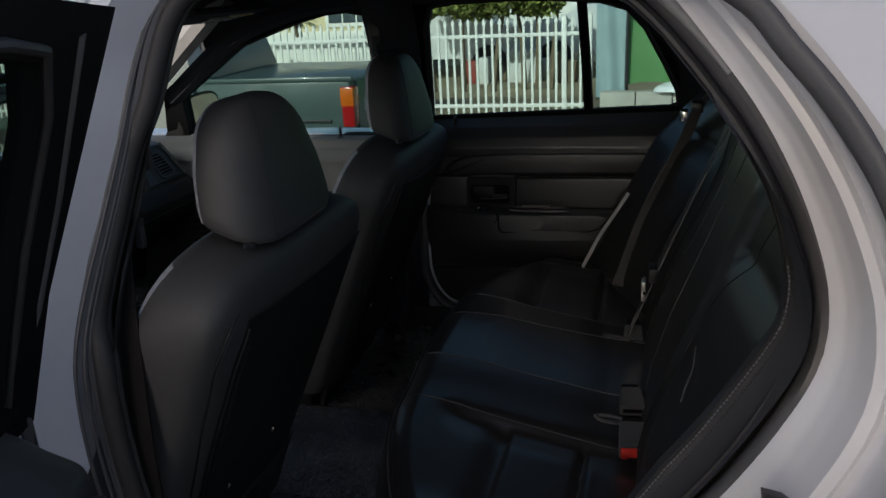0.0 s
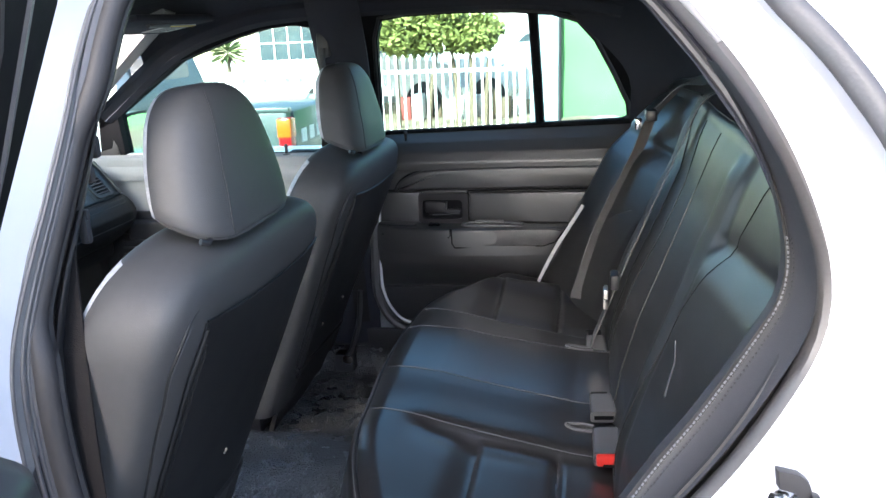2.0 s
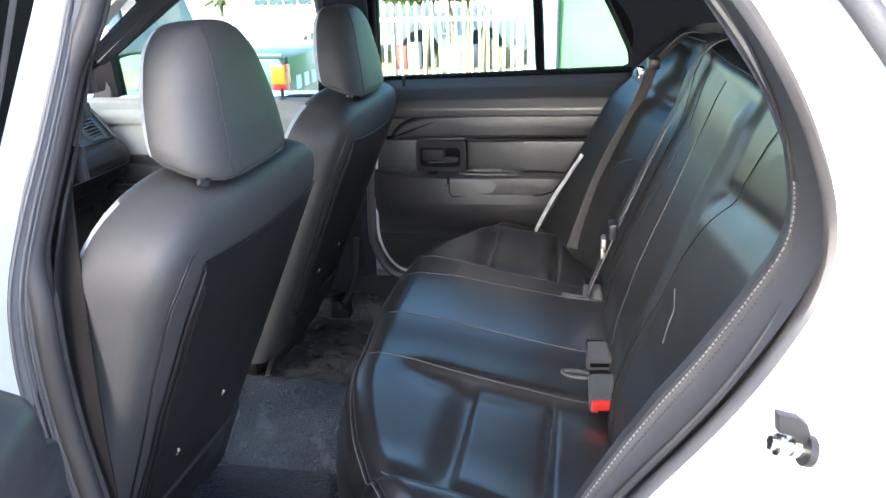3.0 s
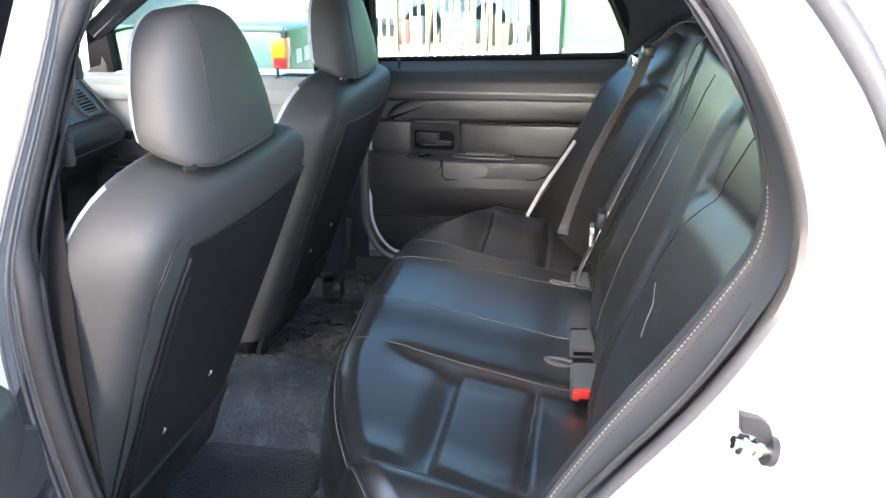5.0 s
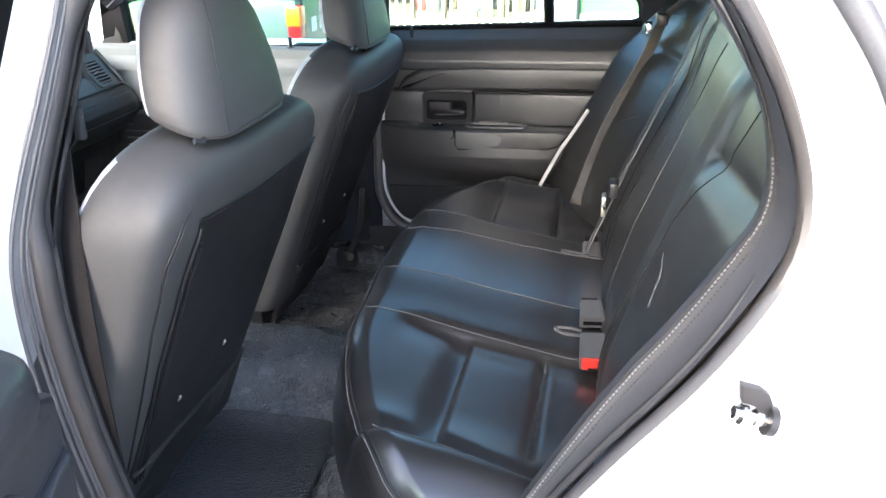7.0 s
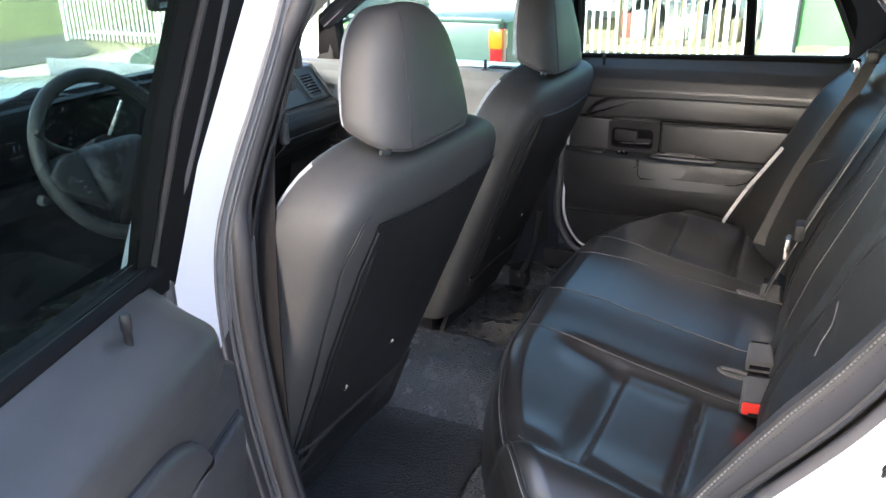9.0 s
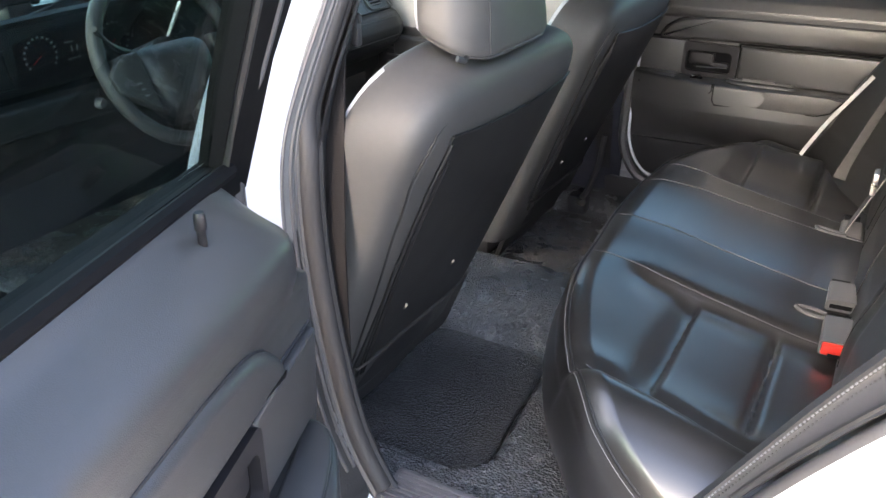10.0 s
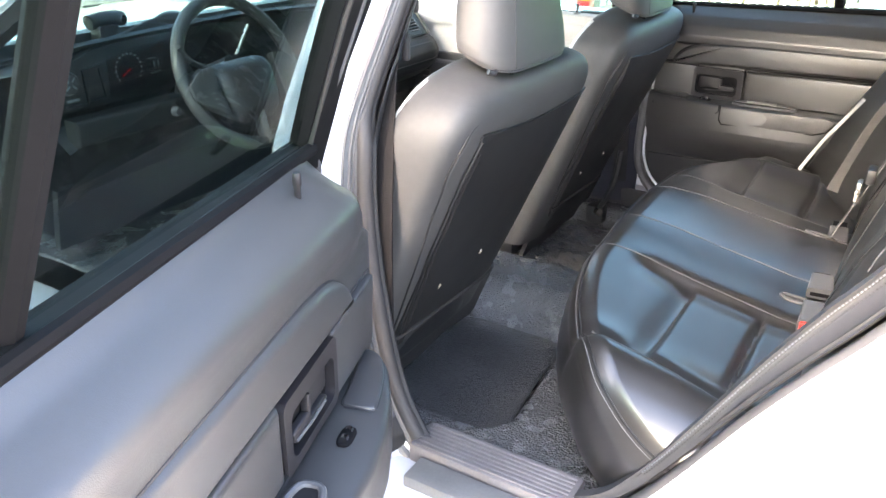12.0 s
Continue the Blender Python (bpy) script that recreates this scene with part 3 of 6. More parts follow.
part("kick_panel", box(-1.90, -1.60, 1.40, 1.44, .30, .80), PLASTIC_DK, car)

# floor with a raised border, foot wells and a tunnel


def floor_z(x, y):
    t = abs(y - MID)
    q = MID - t
    dx, dy, r = x + .535 + .09 * max(0.0, q - .2) + .07, .150 - q + .07, .07
    sd = math.hypot(max(dx, 0.0), max(dy, 0.0)) - r + min(max(dx, dy), 0.0)
    inside = smooth((.014 - sd) / .034)
    z = .368 - .050 * inside                                                # foot well inside a raised border
    z += .085 * math.exp(-(t / .155) ** 4) * smooth((-.22 - x) / .35)
    z += .10 * smooth((-.98 - x) / .3)
    return z + .004 * noise.noise(Vector((x * 9, y * 9, 0)))


part("floor_covering", slab(lambda u, v: Vector((lerp(-1.9, .20, u), lerp(.055, 1.45, v), floor_z(lerp(-1.9, .20, u), lerp(.055, 1.45, v)))), 230, 150, (0, 0, -0.01)), CARPET, car, "black textured vinyl floor covering")



# dark sheet over the sunken floor, painting the shade of the foot well
def shade_sheet(u, v):
    a = 6.2832 * u
    c, s = math.cos(a), math.sin(a)
    x = -.715 + .165 * v * math.copysign(abs(c) ** .33, c)
    y = .365 + .205 * v * math.copysign(abs(s) ** .33, s)
    return Vector((x, y, floor_z(x, y) + .004))


part("foot_well_shade", grid(shade_sheet, 96, 24, cu=True), WELL_SHADE, car, "darker vinyl sheet standing for shade in the foot well")

# ribbed sill plate
bm = box(-.628, -.322, -.024, .058, .372, .418, 0.006)
sp = part("sill_plate", bm, SCUFF, car, "ribbed brown-grey sill plate")
for k in range(7):
    y = -.017 + .0100 * k
    part("rib", box(-.618, -.332, y, y + .0055, .417, .4205, 0.001, 1), SCUFF, sp)
part("lower_sill_plate", box(-.600, -.330, -.086, -.026, .366, .404, 0.006), JAMB_TRIM, car, "pale grey scuffed lower sill plate")

# striker on the rear jamb
SA, SU = Vector((.956, .133, -.266)), Vector((.262, .03, .964))
SV = SA.cross(SU)
arm = [(-.0055, .038), (.020, .038), (.032, .033), (.040, .022), (.041, .006), (.028, .006), (.024, .014), (.004, .015)]
st = part("striker", plate(arm, .014, lambda a, b, u: Vector((.068, -.086, .887)) + SA * (a * .8) + SU * (u * .78) + SV * (b * .7 - .005), .0015), PLASTIC_DK, car, "zinc door striker on a black bracket")
bm = tube([(.068, -.090, .887), (.104, -.085, .877)], .0065, 12)
tube([(.074, -.089, .885), (.080, -.088, .8835)], .0105, 12, bm=bm)
tube([(.088, -.0868, .8813), (.094, -.086, .8797)], .0085, 12, bm=bm)
part("striker_bolt", bm, STEEL, st)
part("striker_washer", tube([(.099, -.0855, .8786), (.106, -.0845, .8767)], .0148, 24), PLASTIC_DK, st)

# dark weather strip high on the rear jamb
strip_line = [Vector((x, y_out(z) - .002, z)) for x, z in ((-.42, 1.447), (-.26, 1.446), (-.14, 1.435), (-.05, 1.413), (.040, 1.363), (.078, 1.319), (.115, 1.275), (.148, 1.222), (.166, 1.176), (.178, 1.12), (.183, 1.06))]
part("outer_weather_strip", tube(spline(strip_line, 60), lambda t: .004 + .0085 * min(1.0, (1 - t) / .25), 10, flat=.45, side=(.62, -.2, .75)), RUBBER, car, "dark grey weather strip beside the roof pillar")
part("pillar_edge_trim", tube([off(i, -.008 + .017 * drawn(i), -.01) for i in range(int(N * .015), int(N * .36))], .0155, 12), BROWN_TRIM, car, "dark grey-brown trim edge of the centre pillar")


def pillar_face(z, t, up=0.0):
    """On the painted face of the centre pillar: t 0 at the seal, 1 at the outer edge."""
    xs = table(z, FACE_Z, FACE_X)
    return Vector((lerp(xs - .004, xs - .035, t) + up, lerp(y_seal(z) + .004, lerp(y_seal(z), y_out(z), .9), t), z))


FACE = sorted((SEAL[i].z, SEAL[i].x) for i in range(int(N * .02), int(N * .36)))
FACE_Z, FACE_X = [p[0] for p in FACE], [p[1] for p in FACE]
part("ribbed_trim", slab(lambda u, v: pillar_face(lerp(.46, 1.40, v), lerp(.02, .24, u), .003 + .002 * math.sin(math.pi * u)), 8, 40, (-.003, 0, 0)), JAMB_TRIM, car, "grey ribbed trim on the centre pillar")
for t in (.10, .145, .225):
    part("jamb_rib", tube([pillar_face(z, t, .0055) for z in np.linspace(.46, 1.40, 60)], .0028, 8), SEAL_GREY, car)

# grey bead paints the jamb's soft shading beside the rear seal
part("jamb_shade_bead", tube([off(i, .020, .11) for i in range(int(N * .44), int(N * .585))], lambda t: .003 + .0075 * smooth(t / .25) * smooth((1 - t) / .45), 10), JAMB_SHADE, car, "pale grey bead standing for shade on the jamb outside the seal")


def jamb_cover(u, v):
    z = lerp(.40, 1.00, v)
    xs = table(z, COVER_Z, COVER_X)
    t = lerp(.06, lerp(.065, .62, smooth((.87 - z) / .16)), u)
    return Vector((lerp(xs - .004, xs - .035, t) + .005, lerp(y_seal(z) + .004, lerp(y_seal(z), y_out(z), .9), t), z))


COVER = sorted(((SEAL[i].z, SEAL[i].x) for i in range(int(N * .02), int(N * .36)) if SEAL[i].z < 1.1))
COVER_Z, COVER_X = [p[0] for p in COVER], [p[1] for p in COVER]
part("jamb_cover", slab(jamb_cover, 8, 40, (-.004, 0, 0)), DARK_RUBBER, car, "dark grey trim low on the front jamb")

# wheels
for x, y in ((.58, -.10), (.58, 1.61), (-2.34, -.10), (-2.34, 1.61)):
    s = -1 if y < MID else 1
    w = part("wheel", tube([(x, y - .10 * s, .33), (x, y - .09 * s, .33), (x, y + .08 * s, .33), (x, y + .09 * s, .33)], lambda t: .31 if t in (0, 1) else .33, 36), TYRE, car)
    part("rim", tube([(x, y + .088 * s, .33), (x, y + .105 * s, .33)], .20, 28), STEEL, w)

# trim pad along the lower rear edge of the opening, with stitching
LO, HI = int(N * 0.575), int(N * 0.945)


def pad(u, v):
    k = lerp(LO, HI, v)
    i = int(k)
    p = SEAL[i % N].lerp(SEAL[(i + 1) % N], k - i) - NORM[i % N] * (.004 + u * table(v, [0, .12, .28, .45, .60, .80, .92, 1], [0, .008, .026, .032, .022, .017, .008, 0]))
    p.y = .004 + (.050 * math.sin(min(1.0, u * 1.15) * math.pi * .5) + .012 * math.sin(math.pi * u)) * lerp(.10, 1.0, smooth((.78 - v) / .45))
    return p


part("side_trim_pad", slab(pad, 10, 60, (0, 0.02, 0)), TRIM_CLOTH, car, "grey stitched trim pad beside the rear seat")
for name, u, r, q0, q1, material in (("stitching", .76, .0012, .15, .72, STITCH), ("stitch_holes", .52, .0010, .3, .6, DARK_THREAD)):
    bm = bmesh.new()
    for k in range(36, 156):
        tube([pad(u, (k + q) / 200) - Vector((0, .001, 0)) for q in (q0, q1)], r, 5, bm=bm)
    tagged(part(name, bm, material, car), kind="stuff")
part("pad_seam", tube([pad(.70, k / 100) - Vector((0, .0006, 0)) for k in range(16, 80)], .0010, 5), DARK_THREAD, car)

# ---------------------------------------------------------------- rear doors


def far_map(a, b, z):
    return Vector((-.740 + a, 1.525 - b - max(0.0, z - 1.0) * .42, z))


NEAR_H, NEAR_D, NEAR_N = Vector((-.617, -.261, 0)), Vector((.3107, -.9505, 0)), Vector((.9505, .3107, 0))


def near_map(a, b, z):
    p = NEAR_H + NEAR_D * a + NEAR_N * (b + max(0.0, z - 1.0) * .42)
    p.z = z + .03
    return p


WIN = [(.044, 1.010), (.058, 1.14), (.073, 1.276), (.092, 1.325), (.155, 1.333), (.30, 1.336), (.44, 1.331), (.545, 1.321), (.610, 1.300), (.655, 1.25), (.705, 1.156), (.742, 1.078), (.746, 1.044), (.73, 1.036), (.50, 1.027), (.28, 1.018)]


def swell(loop, d):
    n = len(loop)
    out = []
    for i in range(n):
        ax, az = loop[i - 1]
        bx, bz = loop[(i + 1) % n]
        tx, tz = bx - ax, bz - az
        L = math.hypot(tx, tz)
        out.append((loop[i][0] - tz / L * d, loop[i][1] + tx / L * d))
    return out


def shelf(m, poly, z0, z1, bevel):
    """A shelf of plan poly (a, b) between two heights, its upper edge rounded."""
    out = bmesh.new()
    f0 = out.faces.new([out.verts.new((a, b, z0)) for a, b in poly])
    r = bmesh.ops.extrude_face_region(out, geom=[f0])
    for v in (g for g in r["geom"] if isinstance(g, bmesh.types.BMVert)):
        v.co.z = z1
    es = [e for e in out.edges if min(e.verts[0].co.z, e.verts[1].co.z) > z1 - 1e-6]
    bmesh.ops.bevel(out, geom=es, offset=bevel, segments=3, profile=0.5, affect='EDGES')
    for v in out.verts:
        v.co = m(*v.co)
    return out


def pillow(poly, mapping, h, r, n=5):
    """A pad of outline poly, h proud, its edge rolled over by r."""
    bm = bmesh.new()
    loops = []
    for k in range(n + 1):
        q = k / n * math.pi / 2
        ring = swell(poly, -r * (1 - math.cos(q)))
        loops.append([bm.verts.new(mapping(a, h * math.sin(q), z)) for a, z in ring])
    for p, o in zip(loops, loops[1:]):
        for i in range(len(p)):
            j = (i + 1) % len(p)
            bm.faces.new((p[i], p[j], o[j], o[i]))
    bm.faces.new(loops[-1])
    bmesh.ops.recalc_face_normals(bm, faces=bm.faces)
    return bm


def rear_door(m, label, WIN, name="rear_door", arm=0.0, ridge=True, bar=(.505, .502, .496)):
    d = thing(name, label, "car door")
    shell = [(.0, .40), (-.03, .7), (-.02, 1.005), (.40, 1.015), (.84, 1.035), (.92, 1.00), (.92, .93), (.85, .83), (.75, .68), (.65, .50), (.58, .40)]
    part("door_shell", plate(shell, .115, lambda a, b, z: m(a, b - .118 + (.095 * smooth((z - .72) / .26) if b < .05 else 0), z)), PAINT, d, "white painted outer door shell")
    part("door_edge_seal", tube([m(a, -.006, z) for a, z in ((-.036, .47), (-.040, .7), (-.036, 1.0), (-.012, 1.2), (.02, 1.34))], .010, 8), RUBBER, d)
    # trim panel in its padded fields
    base = [(.045, .44), (.025, .47), (.012, .56), (-.004, .80), (-.008, .90), (.05, .93), (.40, .935), (.84, .94), (.80, .82), (.73, .68), (.64, .50), (.57, .44)]
    pan = part("trim_panel", plate(base, .078, m, .010), PLASTIC, d, "charcoal moulded door trim panel")

    def upper(u, v):
        a = lerp(-.010 + .045 * v ** 3, .845, u)
        z = lerp(.905, 1.006 + .024 * u, v)
        end = .35 + .65 * min(1, u / .05) ** .5
        if ridge:
            a = lerp(lerp(.014, -.010 + .045 * v ** 3, smooth((v - .18) / .2)), .845, u)
            z = lerp(.872, 1.006 + .024 * u, v)
            end = lerp(1, end, smooth((v - .12) / .3))
        return m(a, .004 + (table(v, [0, .14, .26, .38, .52, .61, .67, .72, .86, 1], [.0742, .0748, .0775, .0815, .083, .081, .075, .064, .033, .006]) if ridge else table(v, [0, .06, .25, .5, .75, .9, 1], [.074, .080, .081, .070, .047, .024, .006])) * end, z)
    part("upper_pad", slab(upper, 34, 28, (0, 0, -0.002)), PLASTIC, pan)
    part("outer_belt_moulding", ribbon([m(a, -.014, 1.003 + .027 * a / .75) for a in np.linspace(-.02, .80, 10)], m(0, 1, .5) - m(0, 0, .5), .022, .008), MATTE_BLACK, d)
    part("belt_strip", tube([m(a, .007, 1.003 + .027 * a / .75) for a in np.linspace(.0, .78, 12)], .0085, 8), MATTE_BLACK, d)
    arch = [(.092, .852), (.096, .862), (.104, .874), (.116, .885), (.135, .896), (.155, .904), (.180, .910), (.23, .915), (.32, .918), (.45, .920), (.60, .921), (.80, .922), (.79, .858), (.40, .853), (.15, .848), (.118, .845), (.102, .846), (.094, .848)]
    part("arched_pad", pillow(arch, lambda a, b, z: m(a, b + (.079 if ridge else .076), z), .013, .011), PLASTIC, pan)
    part("rear_field", plate([(.306, .755), (.306, .846), (.78, .850), (.74, .755)], .014, lambda a, b, z: m(a, b + .076, z), .009), PLASTIC, pan)
    part("front_field", plate([(.022, .755), (.012, .846), (.165, .846), (.165, .755)], .012, lambda a, b, z: m(a, b + .076, z), .005), PLASTIC, pan)
    for loop in (arch[:12], [(.306, .850), (.79, .854)], [(.303, .850), (.303, .752), (.76, .752)], [(.008, .850), (.168, .850), (.168, .752), (.02, .752)]):
        part("groove", tube([m(a, .0785 + (.0055 * smooth((z - .885) / .035) if ridge else 0), z) for a, z in loop], .0018 if ridge else .0034, 6), PLASTIC_DK if ridge else MATTE_BLACK, pan)
    # handle in its recess
    rnd = lambda x0, x1, z0, z1, r: [(x + r * math.cos(q), z + r * math.sin(q)) for x, z, q0 in ((x1 - r, z1 - r, 0), (x0 + r, z1 - r, 90), (x0 + r, z0 + r, 180), (x1 - r, z0 + r, 270)) for q in np.radians(np.linspace(q0, q0 + 90, 6))]
    hb = part("handle_bezel", ring_plate(rnd(.160, .304, .756, .844, .010), rnd(.170, .288, .768, .824, .012), .015, lambda a, b, z: m(a, b + .076, z)), HANDLE_DK, pan, "dark handle bezel")
    part("recess", plate(rnd(.169, .289, .767, .825, .012), .001, lambda a, b, z: m(a, b + .0782, z)), MATTE_BLACK, hb)
    part("finger_cup", plate(rnd(.176, .238, .784, .818, .008), .004, lambda a, b, z: m(a, b + .0790, z), .003), HANDLE_DK, hb)
    lever = part("handle", plate([(.236, .786), (.236, .816), (.243, .818), (.243, .796), (.276, .797), (.282, .794), (.282, .785), (.278, .782), (.196, .778), (.190, .782), (.196, .786)], .009, lambda a, b, z: m(a, b + .081, z), .003), HANDLE_DK, hb, "black inside door handle")
    part("handle_edge", tube([m(.200, .0905, .7815), m(.240, .0915, .783), m(.278, .0905, .7855)], .0018, 6), GREY_PL, lever)
    # armrest shelf with tray lid, switch and pull cup
    plan = [(.020, .070), (.022, .088), (.034, .104), (.060, .120), (.116, .141), (.18, .155), (.25, .162), (.45, .152), (.60, .128), (.68, .098), (.70, .070)]
    ma = lambda a, b, z: m(a, b, z + arm)
    ar = part("armrest", shelf(ma, plan, .665, .742, .010), PLASTIC, d, "charcoal armrest")

    def under(u, v):
        a = lerp(.03, .70, u)
        b = table(a, [.03, .06, .116, .18, .25, .45, .60, .70], [.098, .118, .139, .153, .160, .150, .126, .08])
        return ma(a, lerp(b - .003, .076, smooth(v)), lerp(.676, .54, v ** .8))
    part("armrest_underside", grid(under, 30, 10), PLASTIC, ar)
    lid = [(.033, .084), (.034, .092), (.041, .101), (.056, .112), (.085, .122), (.120, .129), (.150, .133), (.154, .131), (.156, .126), (.156, .096), (.153, .092), (.148, .090), (.10, .086), (.06, .081), (.040, .080)]
    part("tray_lid", shelf(ma, lid, .740, .747, .003), PLASTIC, ar)
    part("lid_gap", tube([ma(a, b, .7425) for a, b in lid], .0016, 5, closed=True), PLASTIC_DK, ar)
    sw = part("window_switch", shelf(ma, [(.209 + .017 * sq(math.cos(q), 3), .117 + .009 * sq(math.sin(q), 3)) for q in np.linspace(0, 6.2832, 25)[:-1]], .740, .746, .002), MATTE_BLACK, ar, "black window switch with chrome rocker")
    for q in (.201, .216):
        part("rocker_tip", tube([ma(q - .003, .117, .7465), ma(q + .003, .117, .7465)], .0048, 8), CHROME, sw)
    cup = [ma(.376 + .085 * sq(math.cos(q), 3.5), .110 + .020 * sq(math.sin(q), 3.5), .744) for q in np.linspace(0, 6.2832, 33)[:-1]]
    part("pull_cup_rim", tube(cup, .0045, 8, closed=True), GREY_PL, ar)
    part("pull_cup", shelf(ma, [(.376 + .084 * sq(math.cos(q), 3.5), .110 + .019 * sq(math.sin(q), 3.5)) for q in np.linspace(0, 6.2832, 33)[:-1]], .739, .7435, .0005), DARK_THREAD, ar)
    part("grab_face", plate([(.274, .696), (.272, .730), (.278, .738), (.54, .742), (.575, .735), (.55, .704), (.52, .694), (.282, .690)], .010, lambda a, b, z: ma(a, b + .149 - .10 * max(0, a - .45), z), .004), GRAB, ar, "scuffed lighter grab face")
    if not ridge:
        for k, loop in enumerate(([(.266, .742), (.266, .700), (.274, .688), (.52, .691), (.55, .700), (.58, .735)], [(.055, .716), (.258, .718), (.262, .724), (.262, .742)])):
            part("armrest_line", tube([ma(a, table(a, [.03, .06, .116, .18, .25, .45, .60], [.1, .120, .141, .155, .161, .152, .128]), z) for a, z in loop], .0022, 6), MATTE_BLACK, ar)
    part("armrest_rim", tube([ma(a, b, .742) for a, b in ((.024, .072), (.07, .0725), (.15, .076), (.25, .079), (.40, .080))], .0042, 8), PLASTIC, ar)
    part("lamp_bar", plate([(.325, .745), (.325, .752), (.405, .752), (.405, .745)], .010, lambda a, b, z: ma(a, b + .090, z)), JAMB_TRIM, ar)
    part("kick_field", plate([(.055, .455), (.045, .56), (.62, .57), (.58, .46)], .010, lambda a, b, z: m(a, b + .076, z), .004), PLASTIC_DK, pan)
    # lock pin
    pin = part("pin_collar", tube([m(.122, .040, .976), m(.122, .040, .9845)], lambda t: .0125 - .006 * t, 16), PLASTIC, d)
    part("lock_pin", tube([m(.122, .040, .982) + Vector((0, 0, h)) for h in (0, .018, .0195, .031, .034)], lambda t: .0040 if t < .45 else (.0052 if t < .9 else .0040), 12), HANDLE_DK, pin)
    # frame, division bar and panes
    outer = swell(WIN, .036)
    outer = [((min(a - .038, -.045) if ridge else a - .038) if a < .10 else a, z) for a, z in outer]
    part("window_frame", ring_plate(outer, swell(WIN, -.002), .024, lambda a, b, z: m(a, b - .022, z)), MATTE_BLACK, d, "black window frame")
    part("frame_seal", tube([m(a, .003, z) for a, z in swell(WIN, .006)], .005, 8, closed=True), DARK_RUBBER, d)
    part("division_bar", tube([m(bar[0], -.014, 1.022), m(bar[1], -.014, 1.16), m(bar[2], -.014, 1.33)], .0135, 8), MATTE_BLACK, d)
    main = [(a, z - (.006 if z < 1.05 else 0)) for a, z in WIN[:-12]] + [(.155, 1.333), (.30, 1.336), (bar[2], 1.328), (bar[1], 1.16), (bar[0], 1.020), (.28, 1.012)]
    quarter = [(bar[0], 1.020), (bar[1], 1.16), (bar[2], 1.328), (.545, 1.321), (.610, 1.300), (.655, 1.25), (.705, 1.156), (.742, 1.078), (.746, 1.044), (.73, 1.030)]
    for poly in (main, quarter):
        g = part("pane", plate(poly, .004, lambda a, b, z: m(a, b - .016, z)), TINT, d, "lightly tinted glass pane", smooth=False)
        g.visible_shadow = False
    return d


rear_door(far_map, "closed rear door with charcoal trim and armrest", WIN, arm=.014, ridge=False)
rear_door(near_map, "open rear door with grey trim and tinted window", [(.006, 1.002), (.034, 1.09), (.054, 1.17), (.066, 1.28), (.092, 1.325)] + WIN[4:], bar=(.511, .515, .520))

# closed front door on the far side, with its mirror
fd = thing("front_door", "closed front door with pale grey trim and window", "car door")


def ff_map(a, b, z):
    return Vector((-.886 - a, 1.525 - b - max(0.0, z - 1.0) * .42, z))


FWIN = [(.0, .956), (-.062, 1.28), (-.045, 1.312), (.01, 1.322), (.09, 1.316), (.186, 1.294), (.375, 1.236), (.633, 1.081), (.645, .950)]
FOUT = [(-.045, .93), (-.105, 1.30), (-.07, 1.35), (.01, 1.362), (.10, 1.355), (.205, 1.332), (.40, 1.272), (.69, 1.10), (.73, .93)]
part("window_frame", ring_plate(FOUT, FWIN, .05, lambda a, b, z: ff_map(a, b - .045, z)), MATTE_BLACK, fd)
part("pane", plate(FWIN, .004, lambda a, b, z: ff_map(a, b - .025, z)), TINT, fd, smooth=False).visible_shadow = False
part("door_shell", plate([(-.05, .43), (-.05, .955), (.95, .955), (.95, .43)], .115, lambda a, b, z: ff_map(a, b - .118, z)), PAINT, fd)
part("trim_panel", plate([(-.04, .45), (-.04, .953), (.90, .953), (.90, .45)], .055, ff_map, .012), PALE_PANEL, fd, "pale grey trim panel")
part("sill_pad", slab(lambda u, v: ff_map(lerp(-.04, .76, u), .012 + .055 * math.sin(math.pi * .5 * (1 - v) + .2), lerp(.885, .955, v)), 12, 8, (0, 0, -0.003)), PALE_PANEL, fd)
part("lower_panel", plate([(-.03, .46), (-.03, .786), (.60, .786), (.86, .78), (.86, .46)], .012, lambda a, b, z: ff_map(a, b + .056, z), .005), PLASTIC_DK, fd, "black lower door panel")
for k in range(7):
    part("grille_slat", plate([(.50, .600 + .022 * k), (.50, .606 + .022 * k), (.66, .606 + .022 * k), (.66, .600 + .022 * k)], .006, lambda a, b, z: ff_map(a, b + .069, z)), PLASTIC, fd)
part("armrest", plate([(.05, .70), (.05, .76), (.62, .76), (.62, .70)], .05, lambda a, b, z: ff_map(a, b + .05, z), .012), PLASTIC_DK, fd)
pc = part("pin_collar", tube([ff_map(.10, .035, .948), ff_map(.10, .035, .956)], .012, 14), GREY_PL, fd)
part("lock_pin", tube([ff_map(.10, .035, .948), ff_map(.10, .035, .984)], .005, 10), PLASTIC_DK, pc)
part("mirror_patch", plate([(.734, .953), (.700, .995), (.676, 1.024), (.668, 1.026), (.662, 1.010), (.662, .953)], .024, lambda a, b, z: ff_map(a, b - .01, z), .004), PLASTIC, fd)


def mirror_shell(u, v):
    th = 2 * math.pi * u
    r = math.sin(math.pi * (.12 + .88 * v) / 2 + .001) if v < 1 else 1
    c, s = math.cos(th), math.sin(th)
    return Vector((-1.603 - .09 * (1 - v), 1.735 + .115 * math.copysign(abs(c) ** .6, c) * r, 1.0 + .066 * math.copysign(abs(s) ** .6, s) * r))


mh = part("mirror_shell", grid(mirror_shell, 28, 8, cu=True, caps=True), DASH, fd, "dark door mirror shell")
